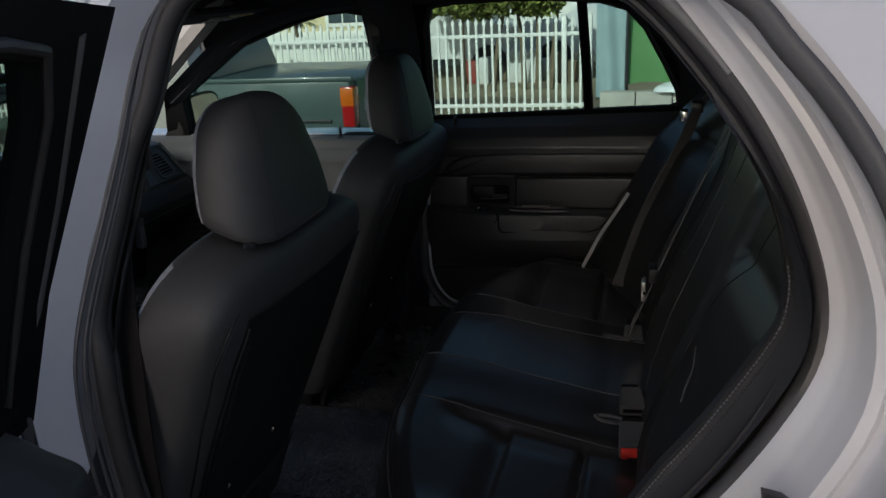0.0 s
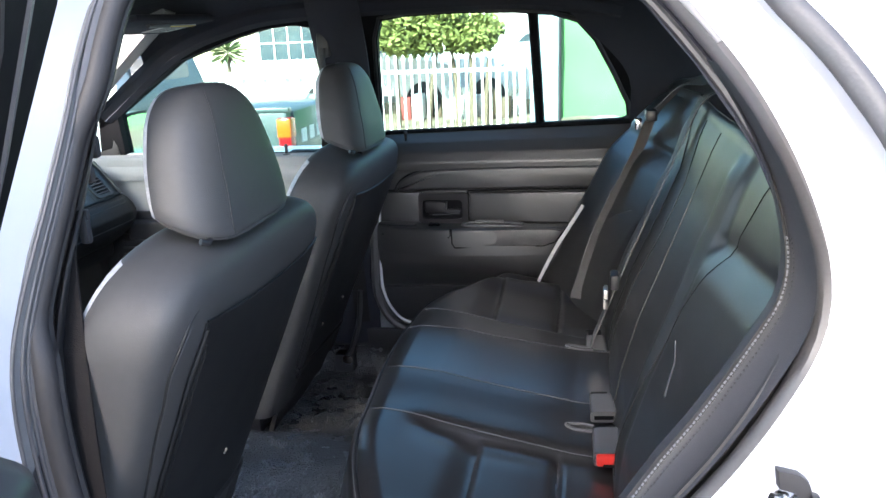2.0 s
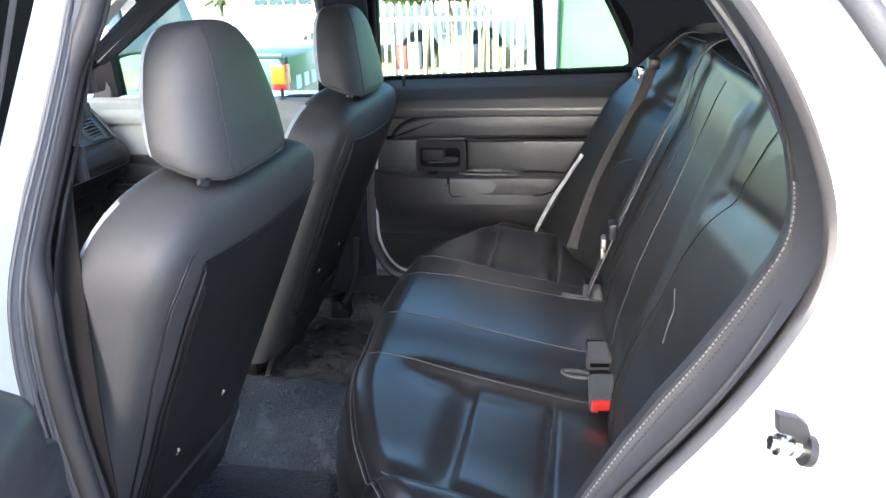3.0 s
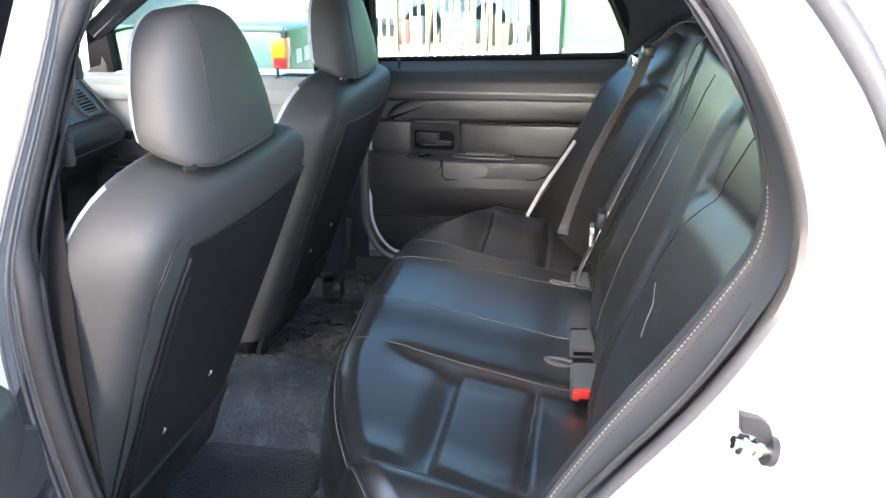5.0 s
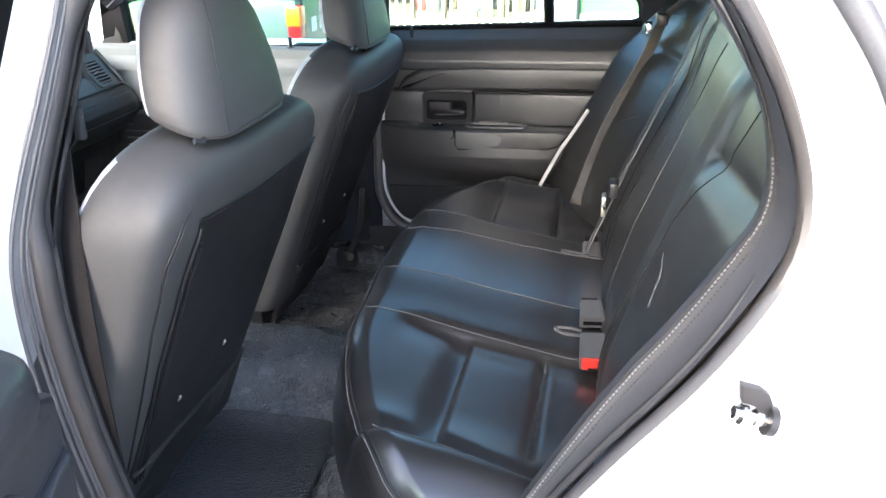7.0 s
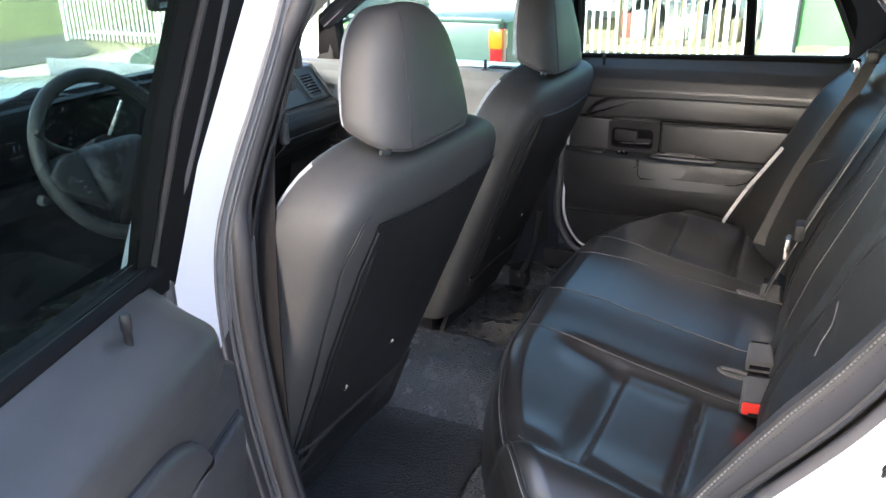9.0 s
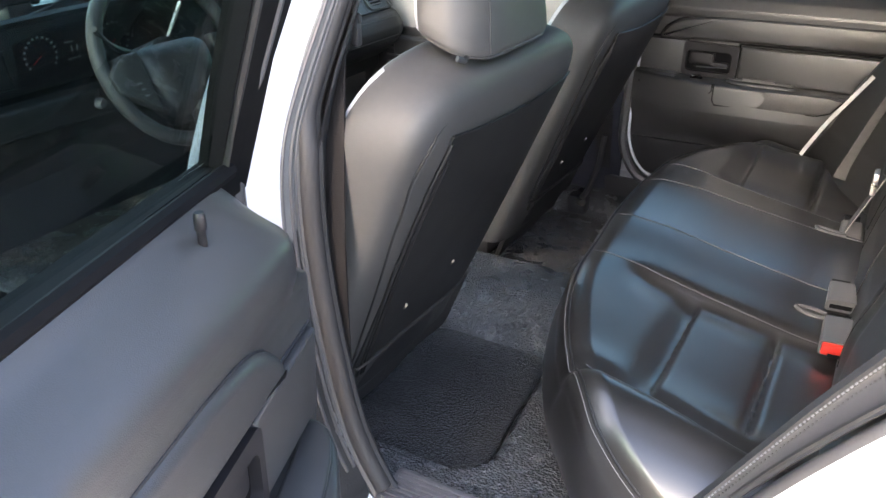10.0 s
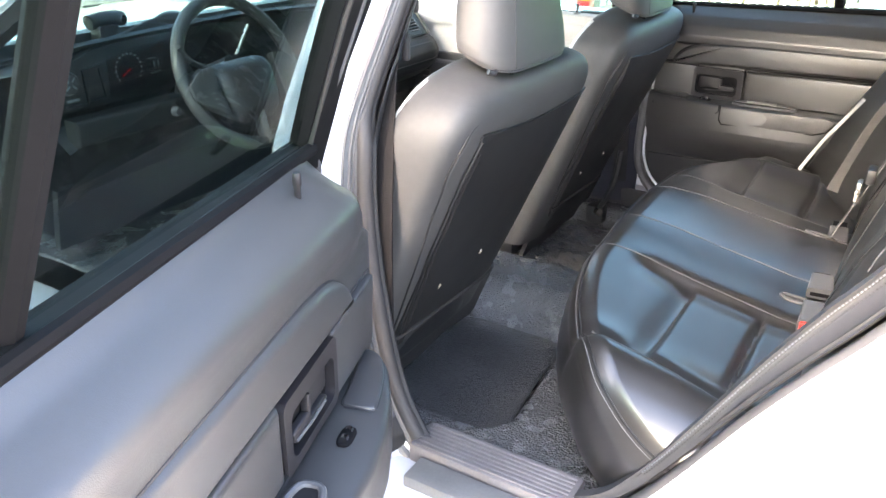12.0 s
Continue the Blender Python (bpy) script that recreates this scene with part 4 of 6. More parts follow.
part("mirror_face", grid(lambda u, v: Vector((-1.600, 1.735 + .105 * (.02 + .98 * v) * math.copysign(abs(math.cos(6.2832 * u)) ** .6, math.cos(6.2832 * u)), 1.0 + .057 * (.02 + .98 * v) * math.copysign(abs(math.sin(6.2832 * u)) ** .6, math.sin(6.2832 * u)))), 28, 3, cu=True), MIRROR, mh)

# open front door on the near side
nd = thing("front_door", "open white front door with grey trim", "car door")


def nf_map(a, b, z):
    return Vector((-1.80, -.20, 0)) + Vector((.602, -.798, 0)) * a + Vector((.798, .602, 0)) * (b + max(0.0, z - 1.0) * .42) + Vector((0, 0, z))


part("door_shell", plate([(0, .36), (0, .96), (1.02, 1.0), (1.06, .70), (1.0, .36)], .11, lambda a, b, z: nf_map(a, b - .115, z), .01), PAINT, nd)
part("trim_panel", plate([(.05, .40), (.05, .95), (.98, .98), (1.0, .70), (.95, .40)], .05, nf_map, .012), PLASTIC, nd)
part("armrest", plate([(.35, .66), (.35, .72), (.90, .74), (.90, .66)], .06, lambda a, b, z: nf_map(a, b + .045, z), .014), PLASTIC, nd)
NOUT, NIN = [(.04, .95), (.42, 1.24), (.60, 1.335), (.80, 1.37), (.98, 1.37), (1.05, 1.32), (1.02, .98)], [(.14, .985), (.44, 1.21), (.62, 1.30), (.80, 1.33), (.95, 1.33), (1.0, 1.29), (.975, 1.0)]
part("window_frame", ring_plate(NOUT, NIN, .03, lambda a, b, z: nf_map(a, b - .028, z)), MATTE_BLACK, nd)
part("pane", plate(NIN, .004, lambda a, b, z: nf_map(a, b - .014, z)), TINT, nd, smooth=False).visible_shadow = False

# bright edge of the far door opening, low down
edge = spline([(-.692, 1.425, .95), (-.695, 1.43, .80), (-.704, 1.435, .60), (-.695, 1.435, .53), (-.665, 1.435, .475), (-.62, 1.435, .448), (-.50, 1.435, .435)], 40)
part("far_sill_trim", tube(edge, .0042, 8), PAINT, car, "white painted flange of the far opening")
part("far_door_seal", tube([p + Vector((-.016, -.004, -.016)) for p in edge], .013, 8), RUBBER, car)
part("far_pillar_trim", slab(lambda u, v: Vector((lerp(lerp(-.905, -.835, smooth((v - .45) / .1)), lerp(-.725, -.69, smooth((v - .55) / .3)), u), y_far(lerp(.38, 1.40, v)) - .040 - .035 * math.sin(math.pi * u) - .05 * max(0, .6 - v), lerp(.38, 1.40, v))), 10, 20, (0, 0.01, 0)), HEADLINER, car, "dark cloth-grained centre pillar trim")

# ---------------------------------------------------------------- front seats


def back_ring(w, th):
    """Point of the driver's backrest: w 0 at the bottom, 1 at the top; th 0 at the far side, 90 degrees at the front, 270 at the rear."""
    s = max(0.0, (w - .80) / .20)
    top = max(0.0, 1 - s ** 2.5) ** .45
    z = lerp(.40, 1.058, w)
    hw = table(w, [0, .25, .55, .8, 1], [.252, .270, .286, .288, .286]) * (.45 + .55 * top)
    full = table(w, [0, .3, .7, 1], [.085, .092, .084, .078])
    hd = full * (.45 + .55 * top)
    rear = -.583 - (.943 - z) * .42 - .020 * s * s
    n = 5.6
    return Vector((rear - full - hd * sq(math.sin(th), n), .330 + hw * sq(math.cos(th), n), z - .026 * s * s * (.5 - .5 * sq(math.sin(th), 3))))


def rear_pt(y, z, up=0.0):
    """Place on the backrest's rear face."""
    w = (z - .40) / .658
    w += .026 / .658 * max(0.0, (w - .77) / .20) ** 2
    s = max(0.0, (w - .80) / .20)
    top = max(0.0, 1 - s ** 2.5) ** .45
    hw = table(w, [0, .25, .55, .8, 1], [.252, .270, .286, .288, .286]) * (.45 + .55 * top)
    full = table(w, [0, .3, .7, 1], [.085, .092, .084, .078])
    hd = full * (.45 + .55 * top)
    rear = -.583 - (.943 - z) * .42 - .020 * s * s
    t = min(.995, abs(y - .330) / hw)
    return Vector((rear - full + hd * (1 - t ** 5.6) ** (1 / 5.6) + up, y, z))


def bucket_seat(label):
    s = thing("bucket_seat", label, "car seat", group="front seats")
    b = part("backrest", grid(lambda u, v: back_ring(1 - (1 - v) ** 1.5, 2 * math.pi * u), 96, 56, cu=True, caps=True), VINYL, s, "charcoal vinyl-covered backrest")
    # darker lower rear panel, proud of the cover by its own thickness

    def rear_panel(u, v):
        y = lerp(.128, .582, u)
        zt = lerp(.956, .944, u) - .014 * math.sin(math.pi * u)
        return rear_pt(y, lerp(lerp(.512, .484, u), zt, v), .004)
    part("rear_panel", slab(rear_panel, 30, 36, (-0.006, 0, 0)), VINYL_DARK, b, "black vinyl rear panel")
    pipe = [rear_pt(table(z, [.48, .72, .88, .948], [.150, .121, .119, .130]), z, .004) for z in np.linspace(.482, .946, 40)]
    part("piping", tube(pipe, .0034, 8), VINYL_DARK, b)
    part("zip", tube([p + Vector((.002, .009, 0)) for p in pipe[:-2]], .0028, 6), DARK_THREAD, b)
    part("zip_edge", tube([p + Vector((.003, .016, 0)) for p in pipe[:-3]], .0024, 6), VINYL_DARK, b)
    arc = spline([(.118, .53, 0), (.097, .695, 0), (.081, .80, 0), (.077, .857, 0), (.072, .912, 0), (.087, .962, 0), (.105, .979, 0), (.144, .999, 0), (.189, 1.012, 0), (.271, 1.018, 0), (.376, 1.017, 0), (.47, 1.011, 0), (.56, .990, 0), (.602, .968, 0)], 80)
    part("shoulder_seam", tube([rear_pt(p.x, p.y, .0012) for p in arc], .0021, 6), VINYL_DARK, b)
    part("shoulder_stitch", tube([rear_pt(p.x + .005, p.y - .006, .0008) for p in arc[10:]], .0008, 5), GREY_PL, b)
    part("panel_seam", tube([rear_panel(u, 1) + Vector((.001, 0, .002)) for u in np.linspace(0, 1, 24)], .0020, 6), DARK_THREAD, b)
    pale = grid(lambda u, v: back_ring(lerp(.10, .975, v), lerp(radians(160), radians(30), u)) + Vector((-.0006, -.0006 * (1 - 2 * u), .0006 * v)), 34, 36)
    part("front_cloth", pale, MESHCLOTH, b, "pale mesh cloth on the seat front")
    part("valance", slab(lambda u, v: Vector((lerp(-.842, -.784, v), lerp(.125, .590, u), lerp(.338, lerp(.516, .488, u), v) + .005 * math.sin(u * 11))), 18, 8, (-0.012, 0, 0)), VALANCE, s, "loose brown-grey valance under the seat back")
    part("hem", tube([rear_panel(u, 0) + Vector((.002, 0, 0)) for u in np.linspace(0, 1, 24)], .0042, 8), VALANCE, b, "rolled hem under the rear panel")
    for y, z in ((.233, .598), (.388, .6165)):
        p = rear_pt(y, z, .004)
        part("bolt", tube([p + Vector((-.004, 0, .006)), p + Vector((.002, .001, 0)), p + Vector((-.003, -.001, -.007))], .0024, 8), STEEL, b)

    def head(u, v):
        th = 2 * math.pi * u
        a = max(0.0, (v - .68) / .32) * math.pi / 2
        low = min(1.0, .80 + v / .05 * .20)
        z = lerp(1.046, 1.180, v / .68) if v < .68 else 1.180 + .064 * math.sin(a)
        k = (z - 1.046) / .198
        hw = table(k, [0, .15, .45, .75, 1], [.156, .156, .141, .115, .094]) * max(.04, math.cos(a)) ** .42 * low
        hd = table(k, [0, .3, .7, 1], [.054, .056, .050, .044]) * max(.04, math.cos(a)) ** .55 * low
        x = lerp(-.624, -.650, k) - hd * sq(math.sin(th), 3.0) + .010 * abs(math.cos(th)) ** 2 * -1
        return Vector((x, .329 + hw * sq(math.cos(th), 3.8), z + (1 - k) * .42 * max(-.02, -.600 - x)))
    h = part("headrest", grid(head, 64, 44, cu=True, caps=True), VINYL, s, "charcoal vinyl headrest")
    part("headrest_seam", tube([head(radians(246) / 6.2832, v) + Vector((.0006, 0, 0)) for v in np.linspace(.05, .90, 26)], .0006, 6), VINYL_DARK, h)
    part("headrest_piping", tube([head(k / 64, .035) + Vector((0, 0, -.001)) for k in range(64)], .0030, 6, closed=True), VINYL, h)
    part("headrest_cloth", grid(lambda u, v: head(lerp(163, 26, u) / 360, lerp(.06, .96, v)) + Vector((-.0006, -.0006 * (1 - 2 * u), .0003)), 24, 26), MESHCLOTH, h, "pale mesh cloth on the headrest front")
    for yy in (.262, .382):
        part("post", tube([(-.640, yy, .99), (-.645, yy, 1.09)], .0065, 10), PLASTIC_DK, s)
        part("post_collar", tube([(-.604, yy, 1.028), (-.606, yy, 1.050)], .010, 12), MATTE_BLACK, s)
    part("post_clip", tube([(-.600, .178, 1.050), (-.594, .188, 1.046), (-.596, .198, 1.049)], .0045, 8), PLASTIC_DK, s, "dark clip under the headrest")
    c = grid(lambda u, v: Vector((-1.03 - .26 * sq(math.cos(6.2832 * u), 4) * (.90 + .10 * math.sin(math.pi * v)), .322 + .262 * sq(math.sin(6.2832 * u), 4) * (.93 + .07 * math.sin(math.pi * v)), lerp(.42, .62, v) + .03 * math.cos(6.2832 * u) * -v)), 40, 10, cu=True, caps=True)
    part("cushion", c, VINYL_DARK, s)
    part("seat_base", box(-1.30, -.86, .10, .50, .34, .43, .02), PLASTIC_DK, s)
    return s


seat_l = bucket_seat("charcoal vinyl-covered front seat with a tall headrest")
copy_thing(seat_l, pose(-.045, .838, -.016))

# ---------------------------------------------------------------- rear bench
bench = thing("rear_bench", "black leather rear bench with pale seams", "car seat")
Y0, Y1 = -.055, 1.50


def front_x(y):
    d = min(y - Y0, Y1 - y) + .02
    t = max(0.0, 1 - d / .55)
    return -.110 - .395 * (1 - t ** 1.7) ** (1 / 1.7) - .015 * smooth((y - .3) / .5)


def side_line(x):
    """How far the seam beside each dished seat lies from the seat's middle."""
    return .158 + .030 * smooth((x + .30) / .17)


def seat_z(x, y):
    """Height of the cushion's top."""
    t = (x + .60) / .45
    z = table(x, [-.54, -.46, -.38, -.28, -.12, .02], [.640, .652, .644, .622, .592, .578])
    z += .014 * math.exp(-((y - MID) / .17) ** 4)
    for c in (.325, 2 * MID - .325):
        d = abs(y - c)
        z -= .014 * math.exp(-(d / .15) ** 4) * smooth((x + .46) / .10)       # dished seats
        if d < .155:
            for xc in ((-.284, -.146) if c < MID else (-.328, -.170)):
                z -= .0135 * math.exp(-((x - xc) / (.038 if x < xc < -.2 else .007)) ** 2) * smooth((.165 - d) / .05)
        if (y - c) * (MID - c) > 0:
            z -= .013 * math.exp(-((d - .150) / (.016 if d > .15 else .040)) ** 2) * smooth((x + .43) / .08)
            continue
        ds = side_line(x)
        z -= .016 * math.exp(-((d - ds) / (.012 if d > ds else .023)) ** 2) * smooth((x + .43) / .08)
    e = min(y - Y0, Y1 - y)
    z += .016 * math.exp(-((e - .178) / .052) ** 2)                            # outer bolsters, rolled over towards the doors
    return z - .050 * max(0.0, 1 - e / .19) ** 2


def cushion(u, v):
    ya = lerp(Y0, Y1, u)
    xf = front_x(ya)
    a = min(1.0, max(0.0, (.070 - ya) / (.070 - Y0))) * math.pi / 2      # the near end rolls over
    y = min(ya if ya > .070 else .070 - .055 * math.sin(a), 1.492)
    fall = .040 * (1 - math.cos(a))
    R = .052
    if v < .70:                                                  # top, from the back to the front edge
        x = lerp(.06, xf + R, v / .70)
        return Vector((x, y, seat_z(x, y) - fall))
    zt = seat_z(xf + R, y) - fall
    if v < .82:
        a = (v - .70) / .12 * math.pi / 2
        return Vector((xf + R - R * math.sin(a), y, zt - R + R * math.cos(a)))
    t = (v - .82) / .18
    end = 0.6 * max(0.0, 1 - min(y - Y0, Y1 - y) / .5)
    p = Vector((xf - .026 * math.sin(math.pi * min(1.0, t * 1.1)) + .030 * t * t, y, lerp(zt - R, .352, t)))
    yy = .10 * t * end
    p.y += yy if y < MID else -yy
    return p


cu = part("seat_cushion", grid(cushion, 170, 150), LEATHER, bench, "black leather bench cushion")


def on_seat(x, y, up=.0008):
    return Vector((x, y, seat_z(x, y) + up))


edge_pts = [cushion(u, .752) + Vector((-.0006, 0, .0008)) for u in np.linspace(.0, 1.0, 160)]
part("front_piping", tube(edge_pts, .0020, 6), VINYL_DARK, cu)
part("front_stitch", tube([cushion(u, .764) + Vector((-.0008, 0, .0006)) for u in np.linspace(.0, .45, 60)], .0007, 5), INK, cu, "fine grey stitch line")
for y0, y1 in ((.498, .489), (.653, .646), (.866, .916), (1.012, 1.02)):
    pts = []
    for t in np.linspace(0, 1, 40):
        x = lerp(front_x(y0) + .030, -.05, t)
        pts.append(on_seat(x, lerp(y0, y1, t ** .8)))
    part("seam", tube(pts, .0010, 5), THREAD, cu, "pale stitched seam")
for c in (.325, 2 * MID - .325):
    s = 1 if c < MID else -1
    pts = [on_seat(x, c - s * side_line(x)) for x in np.linspace(front_x(c - s * .16) + .034, -.13, 26)]
    part("seam", tube(pts, .0013, 5), THREAD, cu)
    xs = -.146 if s > 0 else -.170
    part("seam", tube([on_seat(xs - .003 * math.sin(t * 5), lerp(c - .15, c + .15, t)) for t in np.linspace(0, 1, 24)], .0010, 5), THREAD, cu)


def back_x(y, z):
    """The backrest's front face: centre section, side bolsters, recessed outer inserts under a head pad."""
    x = table(z, [.50, .58, .68, .78, .90, 1.0, 1.08, 1.13], [-.062, -.052, -.034, -.001, .050, .092, .118, .140])
    q = min(y, 2 * MID - y)
    yc = table(z, [.60, .80, .97, 1.10], [.365, .395, .437, .425])
    low = smooth((z - .56) / .10)
    r = smooth((yc - q) / .030) * low
    x += .009 * r                                                              # outer zone behind the bolster
    x -= .011 * math.exp(-((q - yc - .034) / .030) ** 2) * low * smooth((1.12 - z) / .05)
    z0 = .998 + .10 * (.31 - q)
    x -= .014 * r * smooth((z0 - z) / .050) * smooth((q - .03) / .06)            # padded insert under an arched crease
    x += .006 * r * math.exp(-((z - z0) / .011) ** 2)
    x += .003 * r * math.exp(-((z - .845) / .012) ** 2) * math.exp(-((q - .30) / .05) ** 2)
    x -= .004 * math.exp(-((y - MID) / .13) ** 4)
    x += .0012 * noise.noise(Vector((y * 9, z * 9, 0)))
    x -= table(z, [.50, .60, .669, .778, .846, .948, 1.035, 1.10, 1.13], [.17, .172, .148, .138, .129, .122, .10, .055, .02]) * max(0.0, min(1.0, (y - 1.12) / .28))     # wraps forward at the far side
    e = min(y - .018 - max(0.0, z - .92) * .44, 1.485 - y)
    return x + .05 * max(0.0, 1 - e / .055) ** 2


def backrest(u, v):
    z = lerp(.50, 1.115, min(1.0, v / .85))
    y = lerp(.018 + max(0.0, z - .92) * .44, 1.485, u)
    if v < .85:
        return Vector((back_x(y, z), y, z))
    a = (v - .85) / .15 * math.pi * .75
    x0 = back_x(y, 1.115)
    return Vector((x0 + .05 * (1 - math.cos(a)), y, 1.115 + .032 * math.sin(a)))


br = part("seat_backrest", grid(backrest, 260, 120), GRAINED, bench, "black leather backrest")


def on_back(y, z):
    return Vector((back_x(y, z) - .0008, y, z))


part("top_seam", tube([Vector((back_x(y, 1.113) + .010, y, 1.1355)) for y in np.linspace(.10, 1.42, 60)], .0016, 5), THREAD, br, "pale seam along the top")
for ys in ((.680, .692, .672, .645, .618), (.862, .815, .804, .85, .87), (1.02, .95, .95, .96, .97), (.30, .345, .392, .40, .40)):
    part("seam", tube([on_back(table(z, [.60, .76, .889, 1.0, 1.10], ys[::-1]), z) for z in np.linspace(1.11, .60, 34)], .0010, 5), DARK_THREAD, br)
for c in (0, 1):
    ys = [lerp(.345, .262, t) for t in np.linspace(0, 1, 18)]
    part("seam", tube([on_back(2 * MID - y if c else y, table(y, [.245, .30, .350], [.800, .840, .862])) for y in ys], .0013, 5), THREAD, br, "short pale seam")

# ---------------------------------------------------------------- seat belts


def strap(name, pts, w, material, label, across=(0, 1, 0)):
    t = thing(name, label, "seat belt", group="rear seat belts")
    part("webbing", ribbon(spline(pts, 40), across, w, .0022), material, t)
    return t


b1 = strap("seat_belt", [(.20, .93, 1.160), (.155, .935, 1.158), (.120, .94, 1.13), (.088, .95, 1.048), (.036, .95, .925), (-.024, .95, .775), (-.080, .95, .625), (-.090, .945, .597)], .046, BELT,
           "grey webbing shoulder belt with a steel tongue, hanging down")
part("tongue", box(-.064, -.054, .925, .965, .69, .735, .002), STEEL, b1, "steel belt tongue")
part("tongue_grip", box(-.050, -.030, .920, .972, .735, .77, .006), PLASTIC_DK, b1)
b2 = strap("seat_belt", [(.20, 1.25, 1.155), (.13, 1.24, 1.150), (.085, 1.245, 1.11), (.052, 1.25, 1.07), (.017, 1.25, .98), (-.060, 1.245, .82), (-.116, 1.23, .655), (-.128, 1.22, .61)], .040, BELT,
           "grey webbing shoulder belt lying on the backrest", across=(.7, .6, .3))
part("tongue_grip", box(.035, .062, 1.20, 1.26, 1.065, 1.092, .005), PLASTIC_DK, b2)
part("tongue", box(.012, .028, 1.21, 1.25, 1.045, 1.07, .002), CHROME, b2, "bright belt tongue")
strap("seat_belt", [(-.112, 1.352, .828), (-.120, 1.352, .814), (-.151, 1.352, .763), (-.186, 1.352, .706), (-.222, 1.350, .634), (-.232, 1.348, .612)], .010, PALE_BELT, "pale webbing lap belt beside the far door", across=(.7, -.3, .3))


def buckle(at, turn, button, label):
    """A belt buckle lying along y, its mouth towards -y; a red release button fills the mouth where it shows."""
    t = thing("belt_buckle", label, "belt buckle", group="belt buckles")

    def shell(u, v):
        a = 6.2832 * u
        w = lerp(.0245, .0205, v)
        return Vector((w * sq(math.cos(a), 5.5), lerp(-.055, 0, v), .001 + lerp(.0125, .0105, v) * sq(math.sin(a), 5.5)))
    part("shell", grid(shell, 40, 8, cu=True, caps=True), GREY_PL, t)
    if button:
        b = part("release_button", box(-.0215, .0215, -.0595, -.050, -.0080, .0105, .003), RED, t, "red release button")
        part("slot", box(-.0125, .0125, -.0605, -.056, -.0088, -.0035, .001, 1), MATTE_BLACK, b, "dark tongue slot")
    else:
        part("mouth", box(-.018, .018, -.0556, -.050, -.006, .004, .001, 1), MATTE_BLACK, t)
    part("stalk", ribbon([(0, 0, 0), (0, .03, -.01), (0, .06, -.05)], (1, 0, 0), .03, .003), BELT_DK, t)
    t.matrix_world = at @ turn
    return t


# two buckles at the near seat and the middle one, lying back on the cushion
buckle(pose(-.062, .515, .612, 0, 0, 0), pose(0, 0, 0, 10, 0, 6) @ Matrix.Scale(1.25, 4), True, "grey buckle with a red release button on the seat")
buckle(pose(-.072, .630, .622, 0, 0, 0), pose(0, 0, 0, 12, 0, 6), False, "plain grey buckle lying on the seat")
buckle(pose(-.080, .975, .602, 0, 0, 0), pose(0, 0, 0, 30, 0, 4), False, "small dark buckle tucked at the seat back")
for x, y in ((-.106, .566), (-.116, .925)):
    t = thing("belt_slot", "oval slot bezel in the seat cushion", "trim", group="belt slots")
    part("bezel", tube([on_seat(x + .028 * math.cos(a), y + .010 * math.sin(a), .001) for a in np.linspace(0, 6.2832, 20)[:-1]], .004, 6, closed=True), GREY_PL, t)

# driver's belt on the centre pillar
db = thing("front_seat_belt", "dark brown-grey webbing front belt hanging on the centre pillar", "seat belt")
part("webbing", ribbon(spline([(-.722, .158, 1.27), (-.736, .124, 1.18), (-.740, .086, 1.08), (-.722, .046, .95), (-.714, .026, .82), (-.714, .024, .70), (-.715, .026, .58), (-.716, .030, .46)], 40), (1, -.05, 0), .050, .0025), FRONT_BELT, db)
part("guide", box(-.738, -.706, .124, .136, 1.140, 1.162, .005), BROWN_TRIM, db)
part("guide_loop", box(-.728, -.695, .128, .140, 1.170, 1.200, .006), BROWN_TRIM, db)
part("tongue_grip", box(-.719, -.706, .098, .110, 1.068, 1.106, .004), PLASTIC_DK, db)
part("tongue_loop", box(-.728, -.704, .100, .108, 1.098, 1.112, .003), PLASTIC_DK, db)
part("anchor_screw", tube([(-.752, .045, .966), (-.747, .060, .966)], .008, 12), CHROME, db)

# passenger's belt anchor on the far pillar
ab = thing("belt_anchor", "dark belt height adjuster on the far pillar", "belt anchor")
part("anchor", box(-.815, -.780, 1.335, 1.36, 1.235, 1.30, .01), PLASTIC_DK, ab)
part("loop", tube([(-.798, 1.33, 1.26), (-.798, 1.32, 1.22), (-.78, 1.32, 1.18)], .011, 8), PLASTIC_DK, ab)
fb = thing("front_seat_belt", "black webbing belt of the passenger seat", "seat belt")
part("webbing", ribbon(spline([(-.785, 1.35, 1.22), (-.78, 1.385, 1.0), (-.77, 1.40, .7), (-.76, 1.40, .46)], 16), (1, 0, 0), .044, .002), BELT_DK, fb)
bo = thing("seat_lever", "dark lever with a bright bolt at the floor", "lever")
part("lever", tube(spline([(-.725, 1.28, .60), (-.735, 1.28, .51), (-.760, 1.282, .43), (-.778, 1.285, .40)], 14), .008, 8), PLASTIC_DK, bo)
part("bolt", tube([(-.785, 1.285, .388), (-.770, 1.272, .390)], .011, 12), STEEL, bo)
part("foot", box(-.82, -.765, 1.285, 1.33, .345, .40, .006), PLASTIC_DK, bo)

# ---------------------------------------------------------------- dashboard, wheel and fittings
dash = thing("dashboard", "dark dashboard with instrument cluster and air vents", "dashboard")


def dash_top(y):
    return table(y, [.03, .12, .30, .45, .60, .80, 1.1, 1.24, 1.30, 1.37, 1.41, 1.47], [.965, .999, 1.012, 1.017, 1.017, 1.008, .992, .956, .945, .935, .925, .915])


